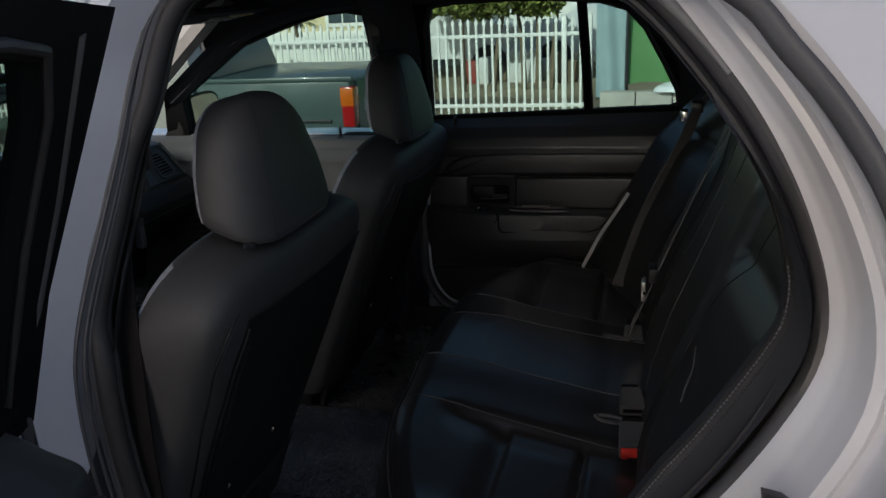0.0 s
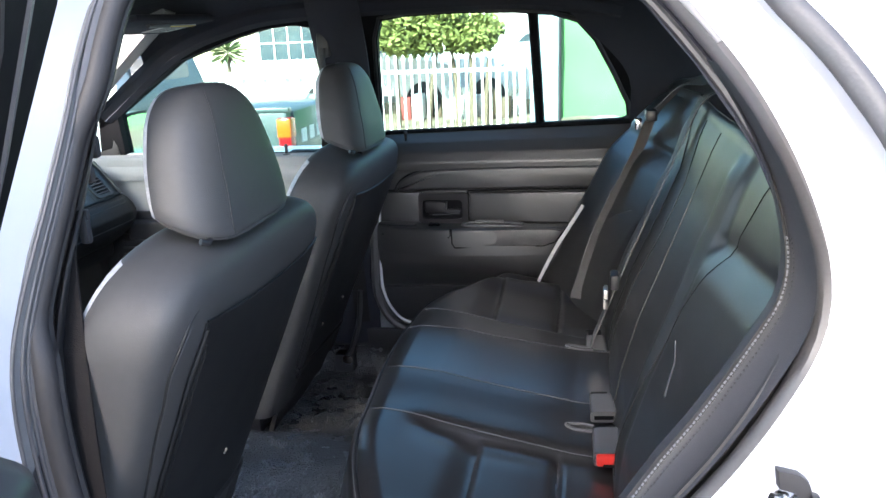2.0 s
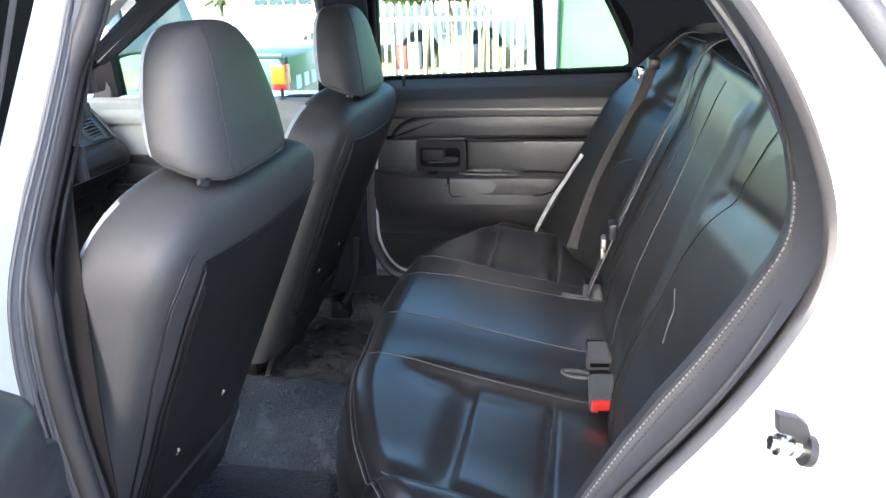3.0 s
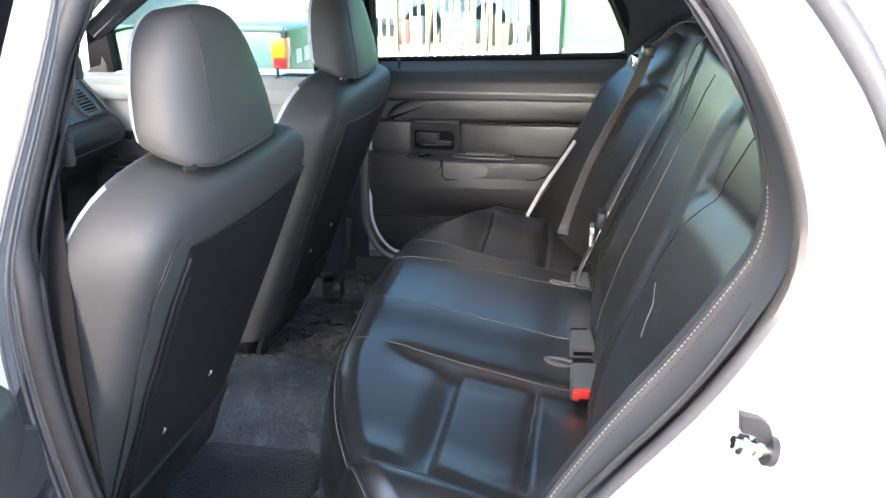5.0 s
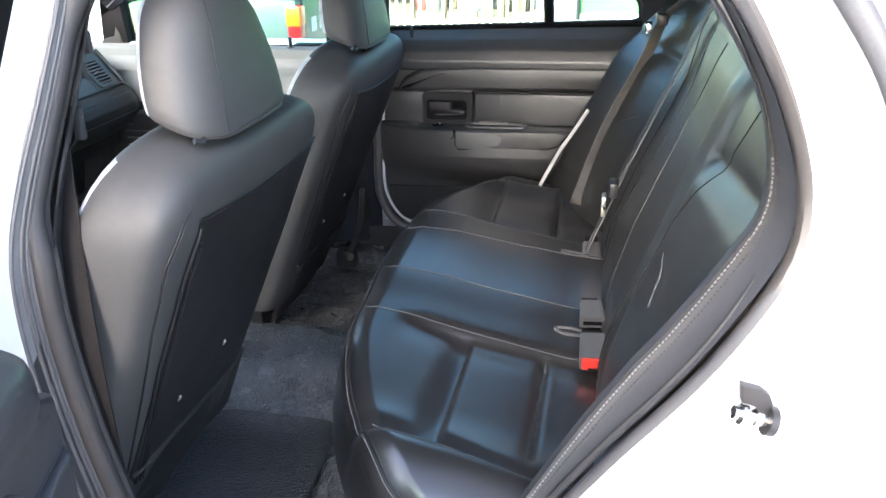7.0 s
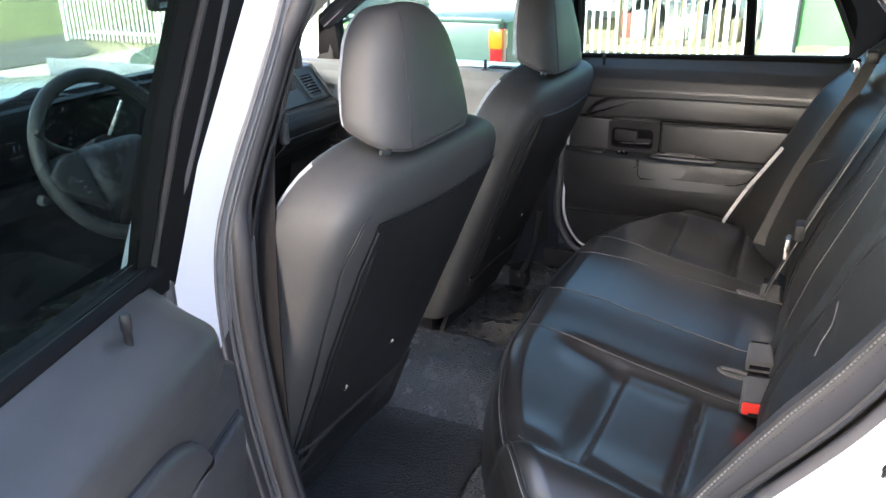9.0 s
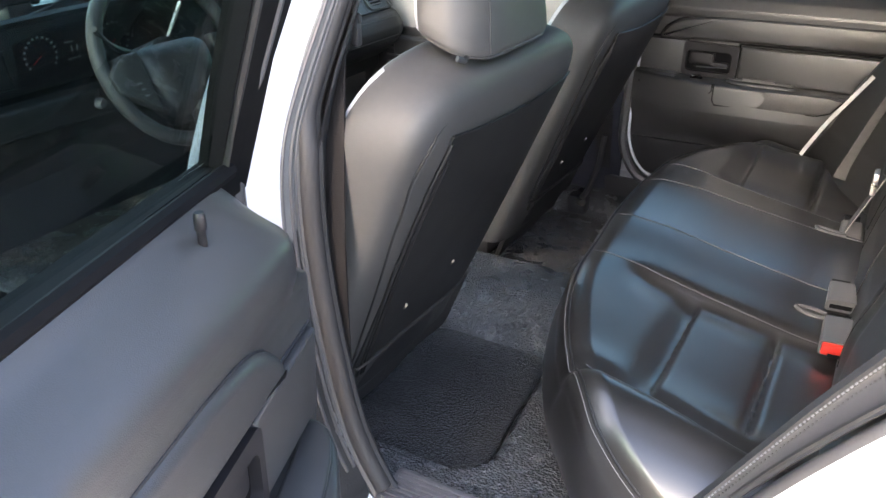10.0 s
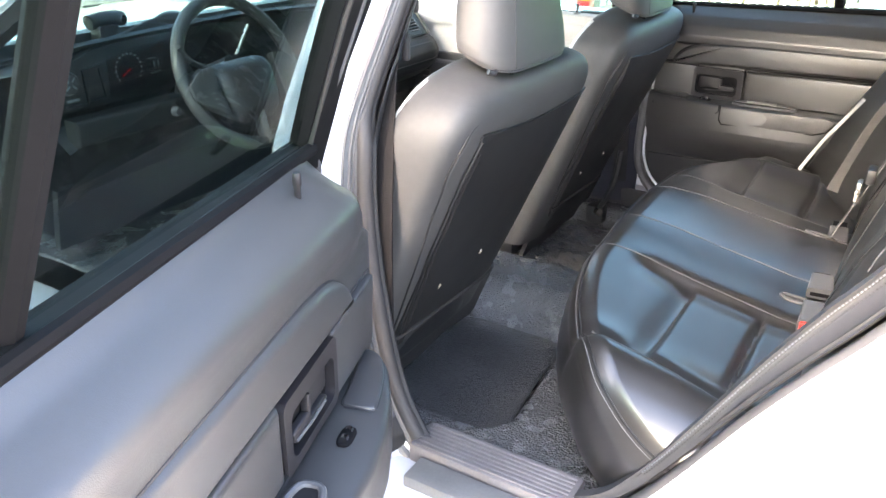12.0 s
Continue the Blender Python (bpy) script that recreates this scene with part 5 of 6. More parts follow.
def dash_face(u, v):
    y = lerp(.03, 1.40, u)
    zt = dash_top(y)
    bow = 1 - (2 * u - 1) ** 2
    x = table(v, [0, .12, .18, .22, .26, .30, .55, .62, .8, 1], [-1.86, -1.64, -1.575, -1.560, -1.568, -1.600, -1.605, -1.555, -1.565, -1.66])
    z = table(v, [0, .12, .18, .22, .26, .30, .55, .62, .8, 1], [zt - .085, zt - .032, zt - .001, zt - .006, zt - .016, zt - .022, zt - .155, zt - .19, zt - .26, zt - .36])
    hood = math.exp(-((y - .40) / .17) ** 4)
    x += .012 * hood * smooth((.30 - abs(v - .2)) / .2) - .06 * bow * (1 - v) * 0 - .06 * (2 * u - 1) ** 4 * (v < .3)
    x -= .05 * smooth((y - 1.02) / .10)
    return Vector((x, y, z))


part("dash_moulding", grid(dash_face, 80, 50), DASH, dash)
part("lower_dash", slab(lambda u, v: Vector((lerp(-1.665, -1.70, v), lerp(.05, 1.45, u), lerp(.66, .50, v))), 20, 6, (-0.02, 0, 0)), DASH, dash)
part("glove_box", box(-1.60, -1.535, .98, 1.40, .66, .79, .018), DASH, dash)
face = [(.035, .856), (.035, .925), (.08, .962), (.15, .985), (.30, .996), (.45, .998), (.62, .986), (.67, .856)]
cl = part("cluster", plate(face, .012, lambda a, b, z: Vector((-1.598 + b, a, z)), .004), DASH, dash, "black instrument cluster")
part("cluster_window", plate([(.178, .868), (.182, .955), (.26, .974), (.50, .978), (.575, .962), (.585, .868)], .003, lambda a, b, z: Vector((-1.588 + b, a, z))), MATTE_BLACK, cl, "dark dial window")
CX = -1.583


def cluster_marks(name, boxes):
    bm = bmesh.new()
    for y, z, w, h in boxes:
        box(CX, CX + .0012, y - w, y + w, z - h, z + h, bm=bm)
    tagged(part(name, bm, DIAL_PRINT, cl), kind="stuff")


for y, z, r, n in ((.236, .925, .036, 15), (.420, .925, .036, 13)):
    cluster_marks("dial_marks", [(y + r * math.cos(radians(215 - 250 * k / (n - 1))), z + r * math.sin(radians(215 - 250 * k / (n - 1))), .0026, .0022) for k in range(n)])
    part("needle", tube([(CX + .003, y, z), (CX + .003, y - .022, z - .014)], .0008, 5), REDLENS, cl)
cluster_marks("gauge_marks", [(.300, .905, .0035, .0018), (.312, .906, .0035, .0018), (.324, .907, .0035, .0018), (.304, .940, .010, .0012), (.309, .925, .0016, .006), (.322, .926, .0016, .006)])
knob = part("lamp_switch", tube([(-1.588, .073, .922), (-1.578, .073, .922), (-1.572, .073, .922)], lambda t: .026 if t < .6 else .023, 28), PLASTIC_DK, dash, "round headlamp switch with pale marks")
bm = bmesh.new()
for k in range(4):
    a = radians(45 + 90 * k)
    tube([(-1.571, .073 + .006 * math.cos(a), .922 + .006 * math.sin(a)), (-1.571, .073 + .017 * math.cos(a), .922 + .017 * math.sin(a))], .0022, 5, bm=bm)
tagged(part("switch_marks", bm, DIAL_PRINT, knob), kind="stuff")
part("switch_label", box(-1.588, -1.585, .066, .098, .878, .885, .001, 1), DIAL_PRINT, cl)
part("dimmer", box(-1.590, -1.580, .060, .104, .862, .872, .003), DARK_THREAD, cl)
quad_o, quad_i = [(.116, .866), (.112, .944), (.160, .950), (.172, .868)], [(.122, .872), (.119, .937), (.155, .942), (.164, .874)]
dv = part("driver_vent", ring_plate(quad_o, quad_i, .010, lambda a, b, z: Vector((-1.590 + b, a, z))), DASH, dash, "dark slanted air vent by the dials")
part("vent_back", plate(quad_i, .002, lambda a, b, z: Vector((-1.589 + b, a, z))), MATTE_BLACK, dv)
part("dash_ledge", plate([(.05, .846), (1.15, .850), (1.15, .782), (.05, .786)], .045, lambda a, b, z: Vector((-1.585 + b + .045 * smooth((a - 1.0) / .25), a, z)), .010), DASH, dash, "rounded dark ledge across the dash")
# passenger end: a sloped facia with a louvred vent over a rounded ledge
POD = [(-1.70, .975), (-1.62, .967), (-1.580, .958), (-1.566, .952), (-1.560, .946), (-1.492, .863), (-1.488, .858), (-1.4895, .853), (-1.482, .8515), (-1.468, .846), (-1.452, .830), (-1.441, .808), (-1.441, .790), (-1.448, .772), (-1.470, .746), (-1.502, .722), (-1.56, .70)]


def pod(u, v):
    k = v * (len(POD) - 1)
    j = min(int(k), len(POD) - 2)
    e = smooth((u - .80) / .20) ** 2
    x, z = (lerp(POD[j][q], POD[j + 1][q], k - j) for q in (0, 1))
    return Vector((lerp(x, -1.60 + (x + 1.60) * .93, e), lerp(1.09, 1.405, u), lerp(z, .82 + (z - .82) * .965, e)))


ep = part("end_panel", slab(lambda u, v: pod(u, v * .44), 24, 28, (-.02, 0, -.012)), END_PANEL, dash, "dark teal end panel with a slanted vent")
part("end_ledge", slab(lambda u, v: pod(u, lerp(.44, 1, v)), 24, 36, (-.02, 0, -.012)), DASH, ep, "rounded dark ledge")
part("end_rim", tube([Vector((x, 1.398, z)) for x, z in POD[3:7]], .0045, 8), END_PANEL, ep)
part("ledge_line", tube([pod(u, 9.6 / 16) + Vector((.0004, 0, .0004)) for u in np.linspace(0, .88, 20)] + [pod(.90, 8.6 / 16), pod(.88, 7.6 / 16)], .0012, 5), DARK_THREAD, ep)
part("ledge_seam", tube([pod(u, 12.4 / 16) for u in np.linspace(0, .97, 24)], .0016, 5), GREY_PL, ep)
SLOPE = Vector((.076, 0, -.094)).normalized()


def facia(y, b, q):
    """A point of the facia at y, q down its slope, b proud of it."""
    return Vector((-1.564, y, .951)) + SLOPE * q + Vector((.094, 0, .076)).normalized() * b


def rounded(x0, x1, z0, z1, r):
    return [(x + r * math.cos(q), z + r * math.sin(q)) for x, z, q0 in ((x1 - r, z1 - r, 0), (x0 + r, z1 - r, 90), (x0 + r, z0 + r, 180), (x1 - r, z0 + r, 270)) for q in np.radians(np.linspace(q0, q0 + 90, 5))]


sv = part("air_vent", ring_plate(rounded(1.282, 1.366, .016, .116, .014), rounded(1.293, 1.352, .030, .106, .010), .006, facia), END_PANEL, ep, "slanted louvred air vent")
part("vent_back", plate(rounded(1.292, 1.353, .029, .107, .010), .001, lambda a, b, q: facia(a, b + .0012, q)), MATTE_BLACK, sv)
for k in range(7):
    part("slat", plate([(1.294, .0365 + .0105 * k), (1.294, .0385 + .0105 * k), (1.351, .0385 + .0105 * k), (1.351, .0365 + .0105 * k)], .0045, lambda a, b, q: facia(a, b + .002, q)), GREY_PL, sv, smooth=False)
part("vent_wheel", tube([facia(1.312, .003, .068), facia(1.321, .007, .068)], .0035, 8), GREY_PL, sv)
for y in (1.262,):
    part("panel_joint", tube([facia(y, .0006, .006), facia(y + .004, .0006, .118)], .0012, 5), DARK_THREAD, ep)
part("trip_knob", tube([(-1.545, .312, .815), (-1.525, .312, .816), (-1.518, .312, .816)], lambda t: .012 if t < .9 else .009, 16), GREY_PL, dash, "pale grey knob on the ledge")
bm = bmesh.new()
for k in range(3):
    tube([(-1.5385, .184 + .007 * k, .802), (-1.5385, .187 + .007 * k, .811)], .0013, 5, bm=bm)
tagged(part("ledge_marks", bm, DIAL_PRINT, dash), kind="stuff")
part("cable", tube(spline([(-1.70, .12, .962), (-1.70, .25, .972), (-1.70, .334, .985), (-1.70, .396, 1.000), (-1.70, .47, 1.003), (-1.70, .54, .992), (-1.71, .62, .975)], 30), lambda t: .004 + .014 * math.exp(-((t - .72) / .09) ** 4), 8), PLASTIC_DK, dash, "dark cable and plug on the dash top")

cam_t = thing("dash_clip", "small dark clip-on device on the dash top", "gadget", at=(0, 0, 0))
part("body", tube(spline([(-1.79, .295, 1.003), (-1.79, .345, 1.008), (-1.79, .395, 1.003)], 10), .019, 12), PLASTIC_DK, cam_t)
part("lens_ring", tube([(-1.772, .385, 1.004), (-1.767, .385, 1.004)], .010, 14), CHROME, cam_t)
part("foot", box(-1.81, -1.77, .31, .37, .945, .995, .005), PLASTIC_DK, cam_t)

# steering wheel
wheel = thing("steering_wheel", "dark grey four-spoke steering wheel with airbag pad", "steering wheel")
WC = Vector((-1.385, .396, .916))
WN = Vector((.92, 0, .39)).normalized()
WA, WB = Vector((0, 1, 0)), WN.cross(Vector((0, 1, 0)))


def on_wheel(a, r, h=0.0):
    return WC + WA * math.cos(a) * r + WB * math.sin(a) * r + WN * h


part("rim", tube([on_wheel(a, .173) for a in np.linspace(0, 6.2832, 61)[:-1]], .0155, 10, closed=True), WHEELGREY, wheel)


def hub(u, v):
    a = 6.2832 * u
    k = .02 + .98 * v
    sa, sb = sq(math.cos(a), 5.0), sq(math.sin(a), 5.0)
    wide = .104 - .016 * (1 - sb * k) * .5 - .012 * max(0.0, -sb) * k
    return WC + WA * sa * wide * k + WB * (-.045 + sb * .076 * k) + WN * (.036 - .040 * v ** 5)


part("airbag_pad", grid(hub, 56, 14, cu=True, caps=True), PLASTIC_DK, wheel, "dark airbag pad")
for s in (-1, 1):
    poly = [(.092, -.098), (.135, -.070), (.172, -.042), (.178, -.008), (.138, .022), (.098, .024)]
    bm = plate([(s * p, q) for p, q in (poly if s > 0 else poly[::-1])], .022, lambda a, b, z: WC + WA * a + WB * z + WN * (b + .004 - .10 * max(0.0, abs(a) - .13)), .006)
    bmesh.ops.recalc_face_normals(bm, faces=bm.faces[:])
    part("spoke", bm, WHEELGREY, wheel)
part("lower_spoke", tube([WC + WB * -.10 + WN * .01, WC + WB * -.178], .020, 10, flat=.5), WHEELGREY, wheel)
part("column", tube([WC - WN * .01, WC - WN * .20], .045, 14), PLASTIC_DK, wheel)
part("stalk", tube(spline([WC - WN * .05 + Vector((0, -.03, .02)), WC - WN * .03 + Vector((0, -.12, .05)), WC - WN * .02 + Vector((.01, -.17, .09))], 12), .006, 8), PLASTIC_DK, wheel)
part("gear_lever", tube(spline([WC - WN * .05 + Vector((0, .010, .02)), WC - WN * .05 + Vector((0, .045, .06)), WC - WN * .045 + Vector((0, .080, .112))], 12), .0042, 8), STEEL, wheel)
bm = bmesh.new()
for k in range(3):
    p = WC + WA * (-.130 + .003 * k) + WB * (-.036 - .013 * k) + WN * .027
    tube([p, p + WA * .008], .002, 6, bm=bm)
tagged(part("button_marks", bm, INK, wheel), kind="stuff")

# inner mirror and sun visor
im = thing("inner_mirror", "dark inside mirror hanging at the windscreen", "mirror")
part("housing", box(-1.43, -1.40, .585, .835, 1.188, 1.252, .012), PLASTIC_DK, im)
part("mirror_face", box(-1.4005, -1.397, .595, .825, 1.196, 1.244, .004), MIRROR, im)
part("arm", tube([(-1.42, .71, 1.25), (-1.40, .71, 1.33), (-1.37, .71, 1.40)], .009, 8), PLASTIC_DK, im)

vis = thing("sun_visor", "dark folded sun visor with a printed warning label", "sun visor")
VM = pose(-1.185, 1.16, 1.338, 0, -10, 0)


def vm(x, y, z):
    return VM @ Vector((x, y, z))


bm = box(-.085, .085, -.20, .20, -.009, .009, .008)
bm.transform(VM)
part("visor_board", bm, HEADLINER, vis)
bm = box(-.045, .040, .03, .165, -.0115, -.0095)
bm.transform(VM)
lb = part("visor_label", bm, LABEL, vis, "white printed label", smooth=False)
bm = box(.026, .040, .03, .165, -.0125, -.0115)
bm.transform(VM)
part("label_band", bm, YELLOW, lb, smooth=False)
bm = bmesh.new()
for k in range(6):
    box(.014 - .010 * k, .018 - .010 * k, .038, .150 - .012 * (k % 3), -.0122, -.0116, bm=bm)
bm.transform(VM)
tagged(part("label_lines", bm, INK, lb, smooth=False), kind="stuff")
part("visor_mirror_cover", tube([vm(.05, -.10, -.012), vm(.05, .0, -.012)], .006, 8), GREY_PL, vis)

# ---------------------------------------------------------------- across the street
GZ = -.36


def picket_mesh(h):
    bm = box(-.014, .014, -.014, .014, 0, h - .05)
    tip = [(-.020, h - .05), (-.024, h - .02), (0, h + .035), (.024, h - .02), (.020, h - .05)]
    f = bm.faces.new([bm.verts.new((x, -.008, z)) for x, z in tip])
    r = bmesh.ops.extrude_face_region(bm, geom=[f])
    for v in (g for g in r["geom"] if isinstance(g, bmesh.types.BMVert)):
        v.co.y += .016
    return bm


fence = thing("picket_fence", "white painted steel picket fence with spear tops", "fence", at=(0, 9.5, GZ))
bmesh_ob = picket_mesh(1.20)
first = None
x = -12.4
k = 0
while x < -.98:
    if k % 22 == 0:
        p = part("post", box(-.03, .03, -.03, .03, 0, 1.28, .006), FENCE, fence)
        p.location = (x, 0, 0)
    else:
        if first is None:
            first = part("picket", bmesh_ob, FENCE, fence, smooth=False)
            first.location = (x, 0, .05)
        else:
            o = new("picket", first.data)
            o.parent = fence
            o.location = (x, 0, .05)
    x += .1015
    k += 1
p = part("post", box(-.04, .04, -.04, .04, 0, 1.30, .006), FENCE, fence)
p.location = (-.93, 0, 0)
for z in (.16, 1.04):
    part("rail", box(-11.9, -.93, -.018, .018, z, z + .045, .004), FENCE, fence)
gate = thing("gate_panel", "white sheet-metal gate panel behind the pickets", "gate", at=(-4.9, 9.62, GZ))
part("sheet", box(-.95, 1.05, -.012, .012, .06, 1.12, .004), WHITEWALL, gate)
pl = part("plate", box(-.10, .02, -.075, -.068, .62, .84, .003), PALE, gate, smooth=False)
part("plate_bars", box(-.075, -.005, -.078, -.0755, .70, .73), INK, pl, smooth=False)
part("lock_box", box(.30, .38, -.08, -.03, .60, .78, .006), FENCE, gate)

# green tarpaulin stand with a pale post and a block wall under it
tp = thing("tarpaulin_screen", "bright green tarpaulin screen hung on a blue-grey frame", "tarpaulin")
part("tarpaulin", slab(lambda u, v: Vector((lerp(-.44, 3.2, u), 9.25 + .05 * math.sin(u * 17 + v * 3) * .6 + .03 * noise.noise(Vector((u * 7, v * 5, 0))), lerp(.10, 2.4, v) + .02 * math.sin(u * 23) * (1 - v))), 40, 24, (0, .01, 0)), TARP, tp)
part("side_sheet", slab(lambda u, v: Vector((lerp(-.82, -.47, u), 9.22 + .03 * math.sin(u * 9 + v * 4), lerp(-.05, 2.4, v))), 10, 14, (0, .01, 0)), BLUEGREY, tp, "blue-grey hanging sheet")
part("pole", tube([(-.46, 9.20, GZ), (-.44, 9.20, 2.45)], .022, 8), TRUCKDARK, tp)
wall = thing("block_wall", "low pale block wall below the tarpaulin", "wall")
for i in range(8):
    for j in range(2):
        x0 = -.95 + .42 * i + (.2 if j else 0)
        part("block", box(x0, x0 + .405, 8.95, 9.14, GZ + .20 * j + .012, GZ + .20 * j + .205, .008), CONCRETE, wall)
bt = thing("blue_cover", "crumpled pale blue cover lying on the block wall", "cover")
part("cover", grid(lambda u, v: Vector((.12 + .26 * math.cos(6.2832 * u) * math.sin(math.pi * (.05 + .45 * v)), 9.0 + .16 * math.sin(6.2832 * u) * math.sin(math.pi * (.05 + .45 * v)), .045 + .10 * math.cos(math.pi * (.05 + .45 * v)) + .03 * noise.noise(Vector((u * 8, v * 6, 1))))), 24, 10, cu=True, caps=True), CARBLUE, bt)

# pickup truck parked along the far kerb
tk = thing("pickup_truck", "old dull green pickup truck parked along the kerb", "pickup truck")
TY, TZ = 5.2, -.305


bed = part("bed", box(-3.80, -2.42, TY, TY + 1.55, TZ + .42, TZ + 1.00, .03), TRUCKPAINT, tk)
part("bed_rail", box(-3.80, -2.40, TY - .012, TY + .06, TZ + .985, TZ + 1.025, .012), TRUCKPAINT, bed)
part("side_moulding", box(-3.80, -2.60, TY - .014, TY + .01, TZ + .66, TZ + .685, .004), TRUCKDARK, bed)
tg = part("tailgate", box(-2.43, -2.395, TY + .10, TY + 1.45, TZ + .50, TZ + .99, .015), TRUCKPAINT, tk)
bm = bmesh.new()
for i in range(6):
    box(-2.396, -2.390, TY + .22 + .19 * i, TY + .34 + .19 * i, TZ + .72, TZ + .83, .006, 1, bm=bm)
tagged(part("badge_shapes", bm, PALE, tg), kind="stuff")
tl = part("tail_lamp", box(-2.50, -2.395, TY - .016, TY + .10, TZ + .625, TZ + .945, .012), REDLENS, tk, "tail lamp with amber upper lens")
part("amber_lens", box(-2.505, -2.390, TY - .021, TY + .105, TZ + .79, TZ + .938, .010), AMBER, tl)
part("bumper", box(-2.42, -2.28, TY, TY + 1.55, TZ + .36, TZ + .50, .03), TRUCKDARK, tk)


def cab(u, v):
    ring = [(-3.83, .42), (-3.83, 1.02), (-3.93, 1.50), (-4.85, 1.52), (-5.46, .80), (-5.5, .42)]
    k = u * 6
    i = int(k) % 6
    a, b = ring[i], ring[(i + 1) % 6]
    t = k - int(k)
    x, z = lerp(a[0], b[0], t), lerp(a[1], b[1], t)
    ins = .16 * max(0, (z - 1.02) / .5)
    return Vector((x, lerp(TY + ins, TY + 1.6 - ins, v), TZ + z))


cb2 = part("cab", grid(cab, 30, 6, cu=True, caps=True), TRUCKPAINT, tk, sharp=30)
part("rear_cab_window", box(-3.905, -3.87, TY + .30, TY + 1.30, TZ + 1.10, TZ + 1.42), WINDOW, cb2)
part("side_window", plate([(-4.02, 1.08), (-4.08, 1.44), (-4.78, 1.46), (-5.18, 1.08)], .012, lambda a, b, z: Vector((a, TY + .165 * max(0, (z - 1.02) / .5) - .008 + b, TZ + z))), WINDOW, cb2)
nose = [(-5.47, .30), (-5.47, .78), (-5.70, .745), (-5.95, .695), (-6.20, .630), (-6.38, .565), (-6.45, .50), (-6.46, .30)]
bn = part("bonnet", plate(nose, 1.52, lambda a, b, z: Vector((a, TY + .04 + b, TZ + z)), .02), TRUCKPAINT, tk)
part("indicator", box(-6.466, -6.42, TY + .028, TY + .13, TZ + .35, TZ + .45, .008), AMBER, bn, "amber front indicator")
for x in (-3.05, -5.85):
    w = part("wheel", tube([(x, TY - .02, TZ + .31), (x, TY + .18, TZ + .31)], .305, 28), TYRE, tk)
    part("rim", tube([(x, TY - .03, TZ + .31), (x, TY + .0, TZ + .31)], .18, 20), STEEL, w)

# house with cream and white walls, and its planting
hs = thing("house", "single-storey cream stucco house with white trim", "house", at=(-7.2, 15.0, GZ))
part("wall", box(-5.0, 2.6, 0, .25, 0, 2.75), STUCCO, hs, smooth=False)
part("white_wing", box(2.62, 9.5, 1.5, 1.75, 0, 2.6), WHITEWALL, hs, "white painted side wing", smooth=False)
part("base_band", box(-5.0, 2.6, -.03, .0, 0, .9, .01), WHITEWALL, hs)
rf = part("roof", box(-5.5, 3.1, -.6, 4.0, 2.75, 2.95, .03), ROOFTILE, hs)
part("fascia", box(-5.5, 3.1, -.63, -.6, 2.70, 2.93, .01), WHITEWALL, rf)
for x0, x1 in ((.55, 1.75), (-2.4, -1.2)):
    wn = part("window", box(x0, x1, -.03, .02, 1.05, 1.72), WINDOW, hs, smooth=False)
    part("window_frame", ring_plate([(x0 - .07, .98), (x0 - .07, 1.79), (x1 + .07, 1.79), (x1 + .07, .98)], [(x0, 1.05), (x0, 1.72), (x1, 1.72), (x1, 1.05)], .06, lambda a, b, z: Vector((a, -.05 + b, z))), WHITEWALL, wn)
    for k in range(1, 4):
        part("glazing_bar", box(lerp(x0, x1, k / 4) - .012, lerp(x0, x1, k / 4) + .012, -.045, -.028, 1.05, 1.72), WHITEWALL, wn)
    part("glazing_bar", box(x0, x1, -.046, -.030, 1.37, 1.395), WHITEWALL, wn)
part("downpipe", tube([(2.35, -.05, 0), (2.35, -.05, 2.7)], .04, 8), WHITEWALL, hs)


def leaf_cloud(name, label, centre, size, n, seed, leaf=.07, material=LEAF):
    rng = random.Random(seed)
    t = thing(name, label, "hedge", at=(centre[0], centre[1], GZ))
    verts, faces = [], []
    zc = centre[2] - GZ
    for _ in range(n):
        while True:
            q = Vector((rng.uniform(-1, 1), rng.uniform(-1, 1), rng.uniform(-1, 1)))
            if .45 < q.length + .25 * noise.noise(q * 2.7 + Vector((seed, 0, 0))) < 1:
                break
        c = Vector((q.x * size[0], q.y * size[1], zc + q.z * size[2]))
        a = Vector((rng.uniform(-1, 1), rng.uniform(-1, 1), rng.uniform(-1, 1))).normalized()
        b = a.orthogonal().normalized()
        s = leaf * rng.uniform(.6, 1.3)
        i = len(verts)
        verts += [c - a * s, c + b * s * .42, c + a * s, c - b * s * .42]
        faces.append((i, i + 1, i + 2, i + 3))
    me = bpy.data.meshes.new("leaves")
    me.from_pydata([tuple(v) for v in verts], [], faces)
    me.materials.append(material)
    o = new("leaves", me)
    o.parent = t
    o["kind"] = "stuff"
    for dx in (-.4, 0, .4):
        part("stem", tube(spline([(dx * size[0], 0, 0), (dx * size[0] * 1.2, .05, zc * .5), (dx * size[0] * 1.6, 0, zc)], 8), lambda q: .05 - .03 * q, 6), BARK, t)
    return t


leaf_cloud("hedge", "bushy yellow-green hedge in bright sun", (-3.2, 12.2, 1.32), (1.25, .55, .55), 5200, 3)
leaf_cloud("hedge", "smaller yellow-green bush beside the hedge", (-2.0, 12.4, 1.12), (.55, .45, .32), 1800, 5)
leaf_cloud("shrub", "dark green shrub behind the fence rails", (-6.6, 10.4, .25), (.75, .4, .5), 1600, 8, .06)
yc = thing("yucca", "spiky green yucca on a short trunk", "yucca", at=(-6.35, 12.8, GZ))
part("trunk", tube(spline([(0, 0, 0), (.02, 0, .6), (0, 0, 1.25)], 8), lambda q: .09 - .03 * q, 10), BARK, yc)
rng = random.Random(11)
bm = bmesh.new()
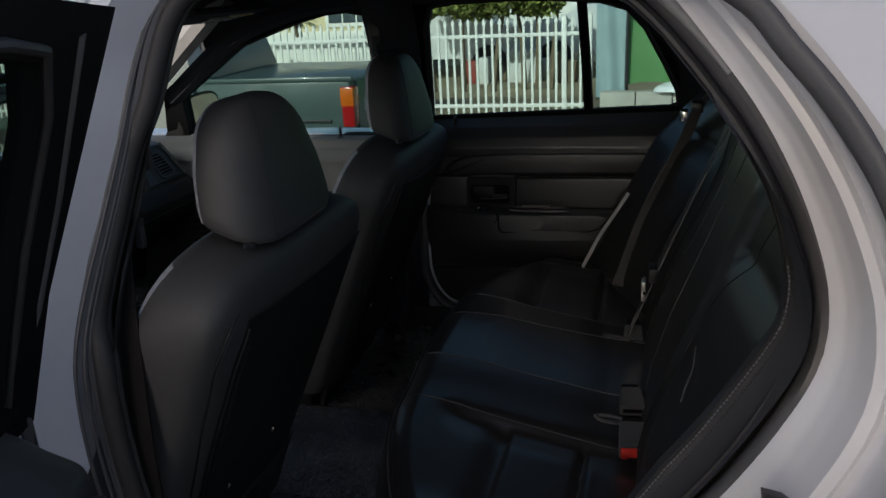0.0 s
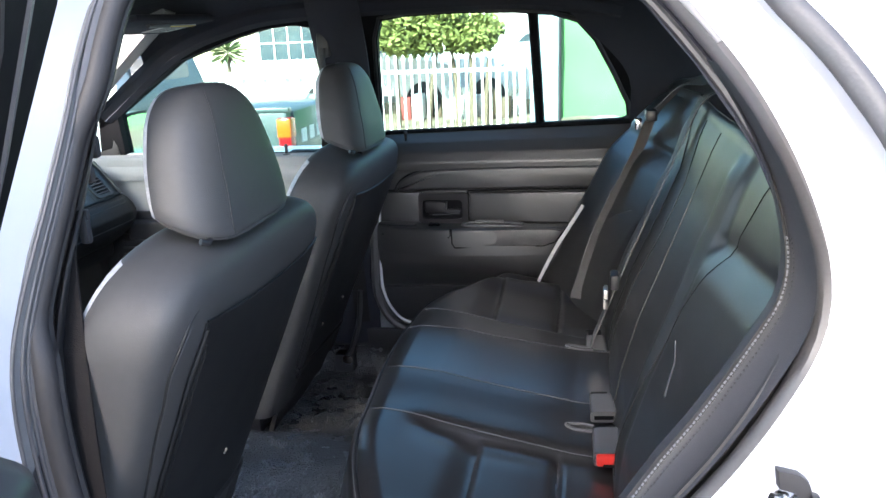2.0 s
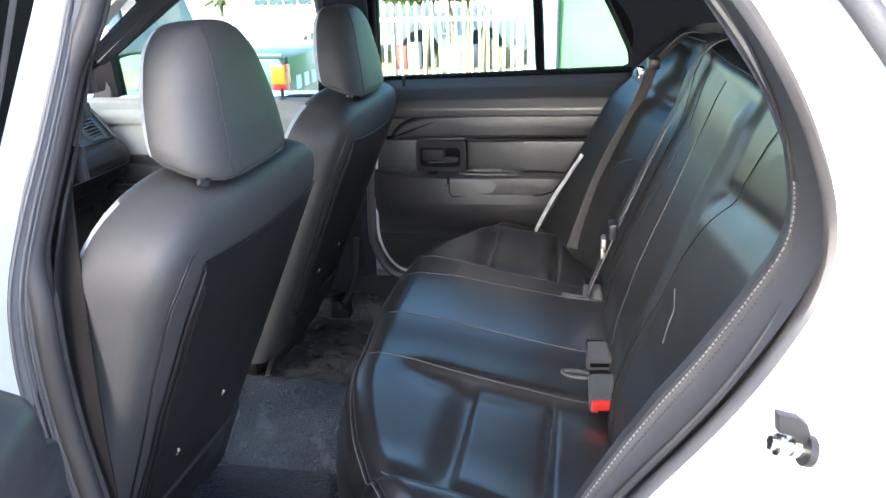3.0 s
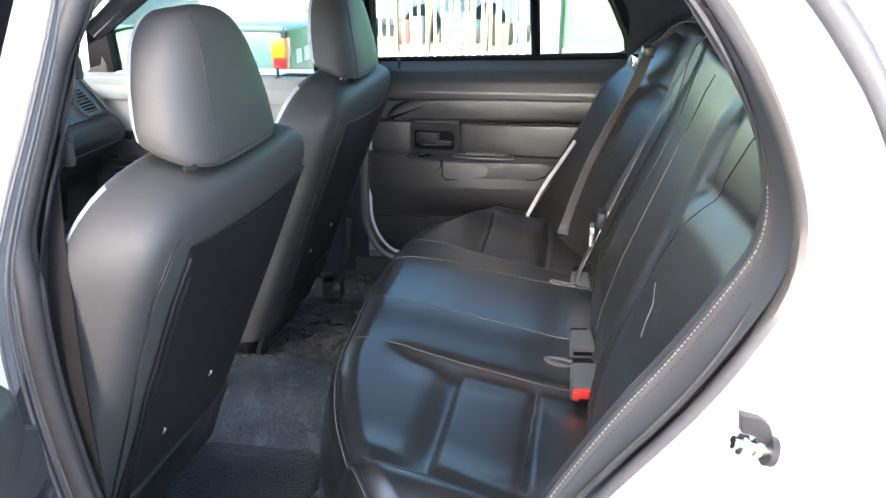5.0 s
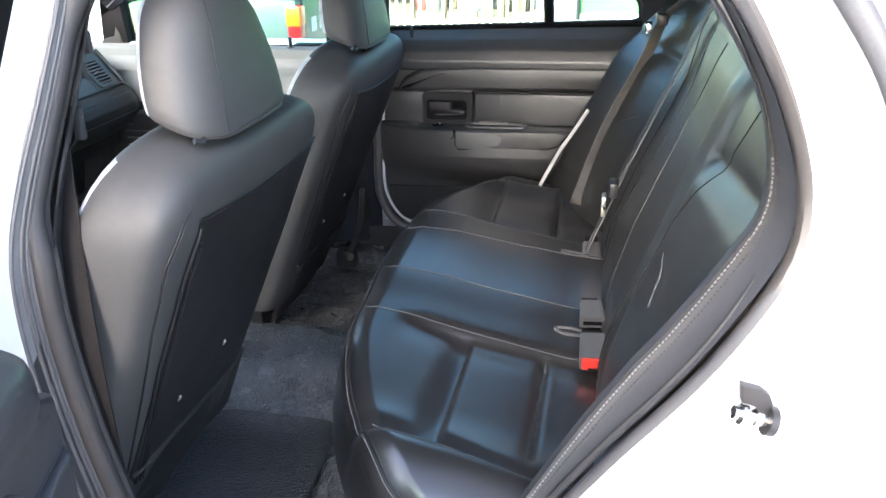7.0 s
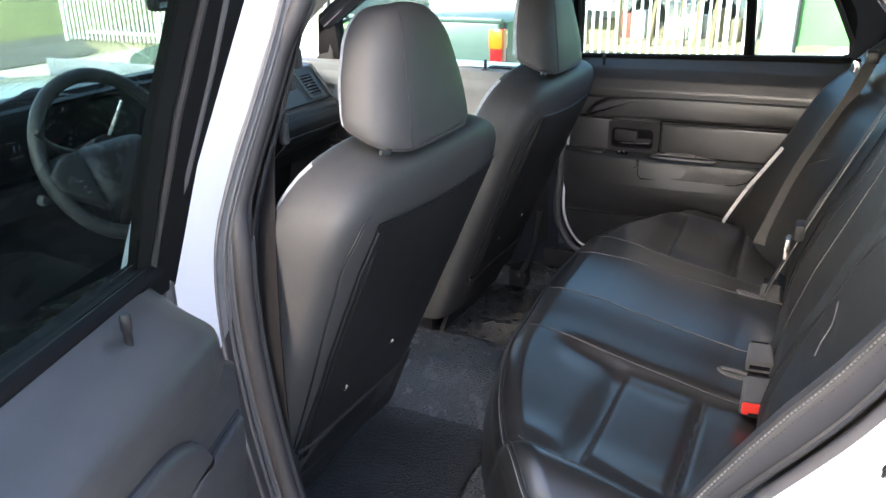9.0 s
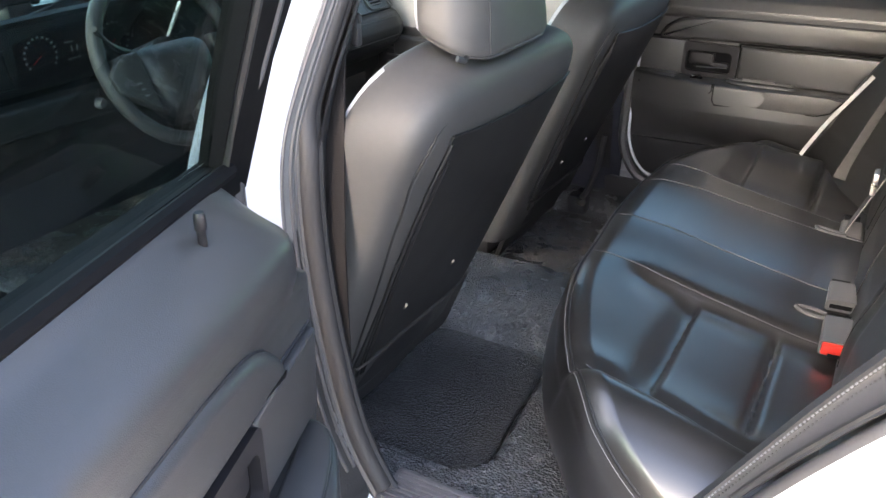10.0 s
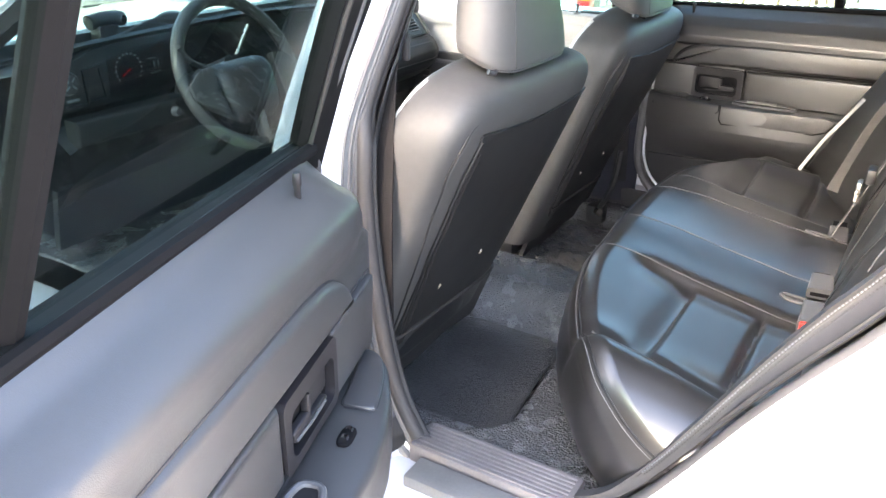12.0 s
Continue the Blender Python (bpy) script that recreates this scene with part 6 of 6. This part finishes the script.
for k in range(80):
    a = rng.uniform(0, 6.2832)
    e = rng.uniform(-.3, 1.45)
    d = Vector((math.cos(a) * math.cos(e), math.sin(a) * math.cos(e), math.sin(e)))
    s = d.cross(Vector((0, 0, 1)) if abs(d.z) < .95 else Vector((1, 0, 0))).normalized()
    L = rng.uniform(.32, .5)
    o = Vector((0, 0, 1.27 + .12 * math.sin(e)))
    v = [bm.verts.new(o + d * L * t + s * w * .022 + Vector((0, 0, -.10 * t * t))) for t, w in ((0, -1), (0, 1), (.6, 1), (1, 0), (.6, -1))]
    bm.faces.new(v)
tagged(part("leaves", bm, YUCCA, yc, smooth=False), kind="stuff")
pole = thing("utility_pole", "blue-grey steel pole at the pavement", "pole", at=(-6.05, 9.2, GZ))
part("shaft", tube([(0, 0, 0), (0, 0, 4.5)], .06, 12), BLUEGREY, pole)


def parked_car(name, label, at, length, height, material):
    t = thing(name, label, "car", at=at)
    prof = [(-.5, .30), (-.5, .60), (-.46, .68), (-.28, .72), (-.16, 1.0), (.22, 1.0), (.36, .74), (.48, .68), (.5, .55), (.5, .30)]
    poly = [(a * length, z * height) for a, z in prof]
    b = part("body", plate(poly, 1.6, lambda a, q, z: Vector((a, q + .10 * max(0, z / height - .72) * (1 - q), z)), .03), material, t)
    for x0, x1, x2, x3 in ((-.24, -.15, .02, .02), (.04, .04, .20, .29)):
        part("window", plate([(x0 * length, .74 * height), (x1 * length, .96 * height), (x2 * length, .96 * height), (x3 * length, .74 * height)], .01, lambda a, q, z: Vector((a, q - .006 + .02, z))), WINDOW, t)
    for x in (-.32, .32):
        part("wheel", tube([(x * length, -.02, .32), (x * length, .2, .32)], .32, 24), TYRE, t)
    return t


parked_car("parked_car", "white car parked in the dirt yard", (-.6, 14.2, GZ), 4.2, 1.45, CARBLUE)
parked_car("parked_car", "pale van parked behind the fence", (-4.0, 13.6, GZ), 3.0, 1.35, PALE)
cr = thing("crate_stack", "dark scrap and crates heaped in the yard", "crates", at=(-2.4, 13.4, GZ))
rng = random.Random(4)
for i in range(9):
    x0, y0, s, h = -1.0 + .25 * i, rng.uniform(-.3, .3), rng.uniform(.16, .32), rng.uniform(.25, .62)
    part("crate", box(x0, x0 + s, y0, y0 + .3, 0, h, .01), rng.choice((TRUCKDARK, REDWOOD, PALE, STUCCO, BARK)), cr)
rp = thing("red_panel", "faded red panel leaning behind the fence", "panel", at=(-3.5, 10.2, GZ))
part("panel", box(-.22, .22, -.02, .02, 0, .78, .01), REDWOOD, rp)
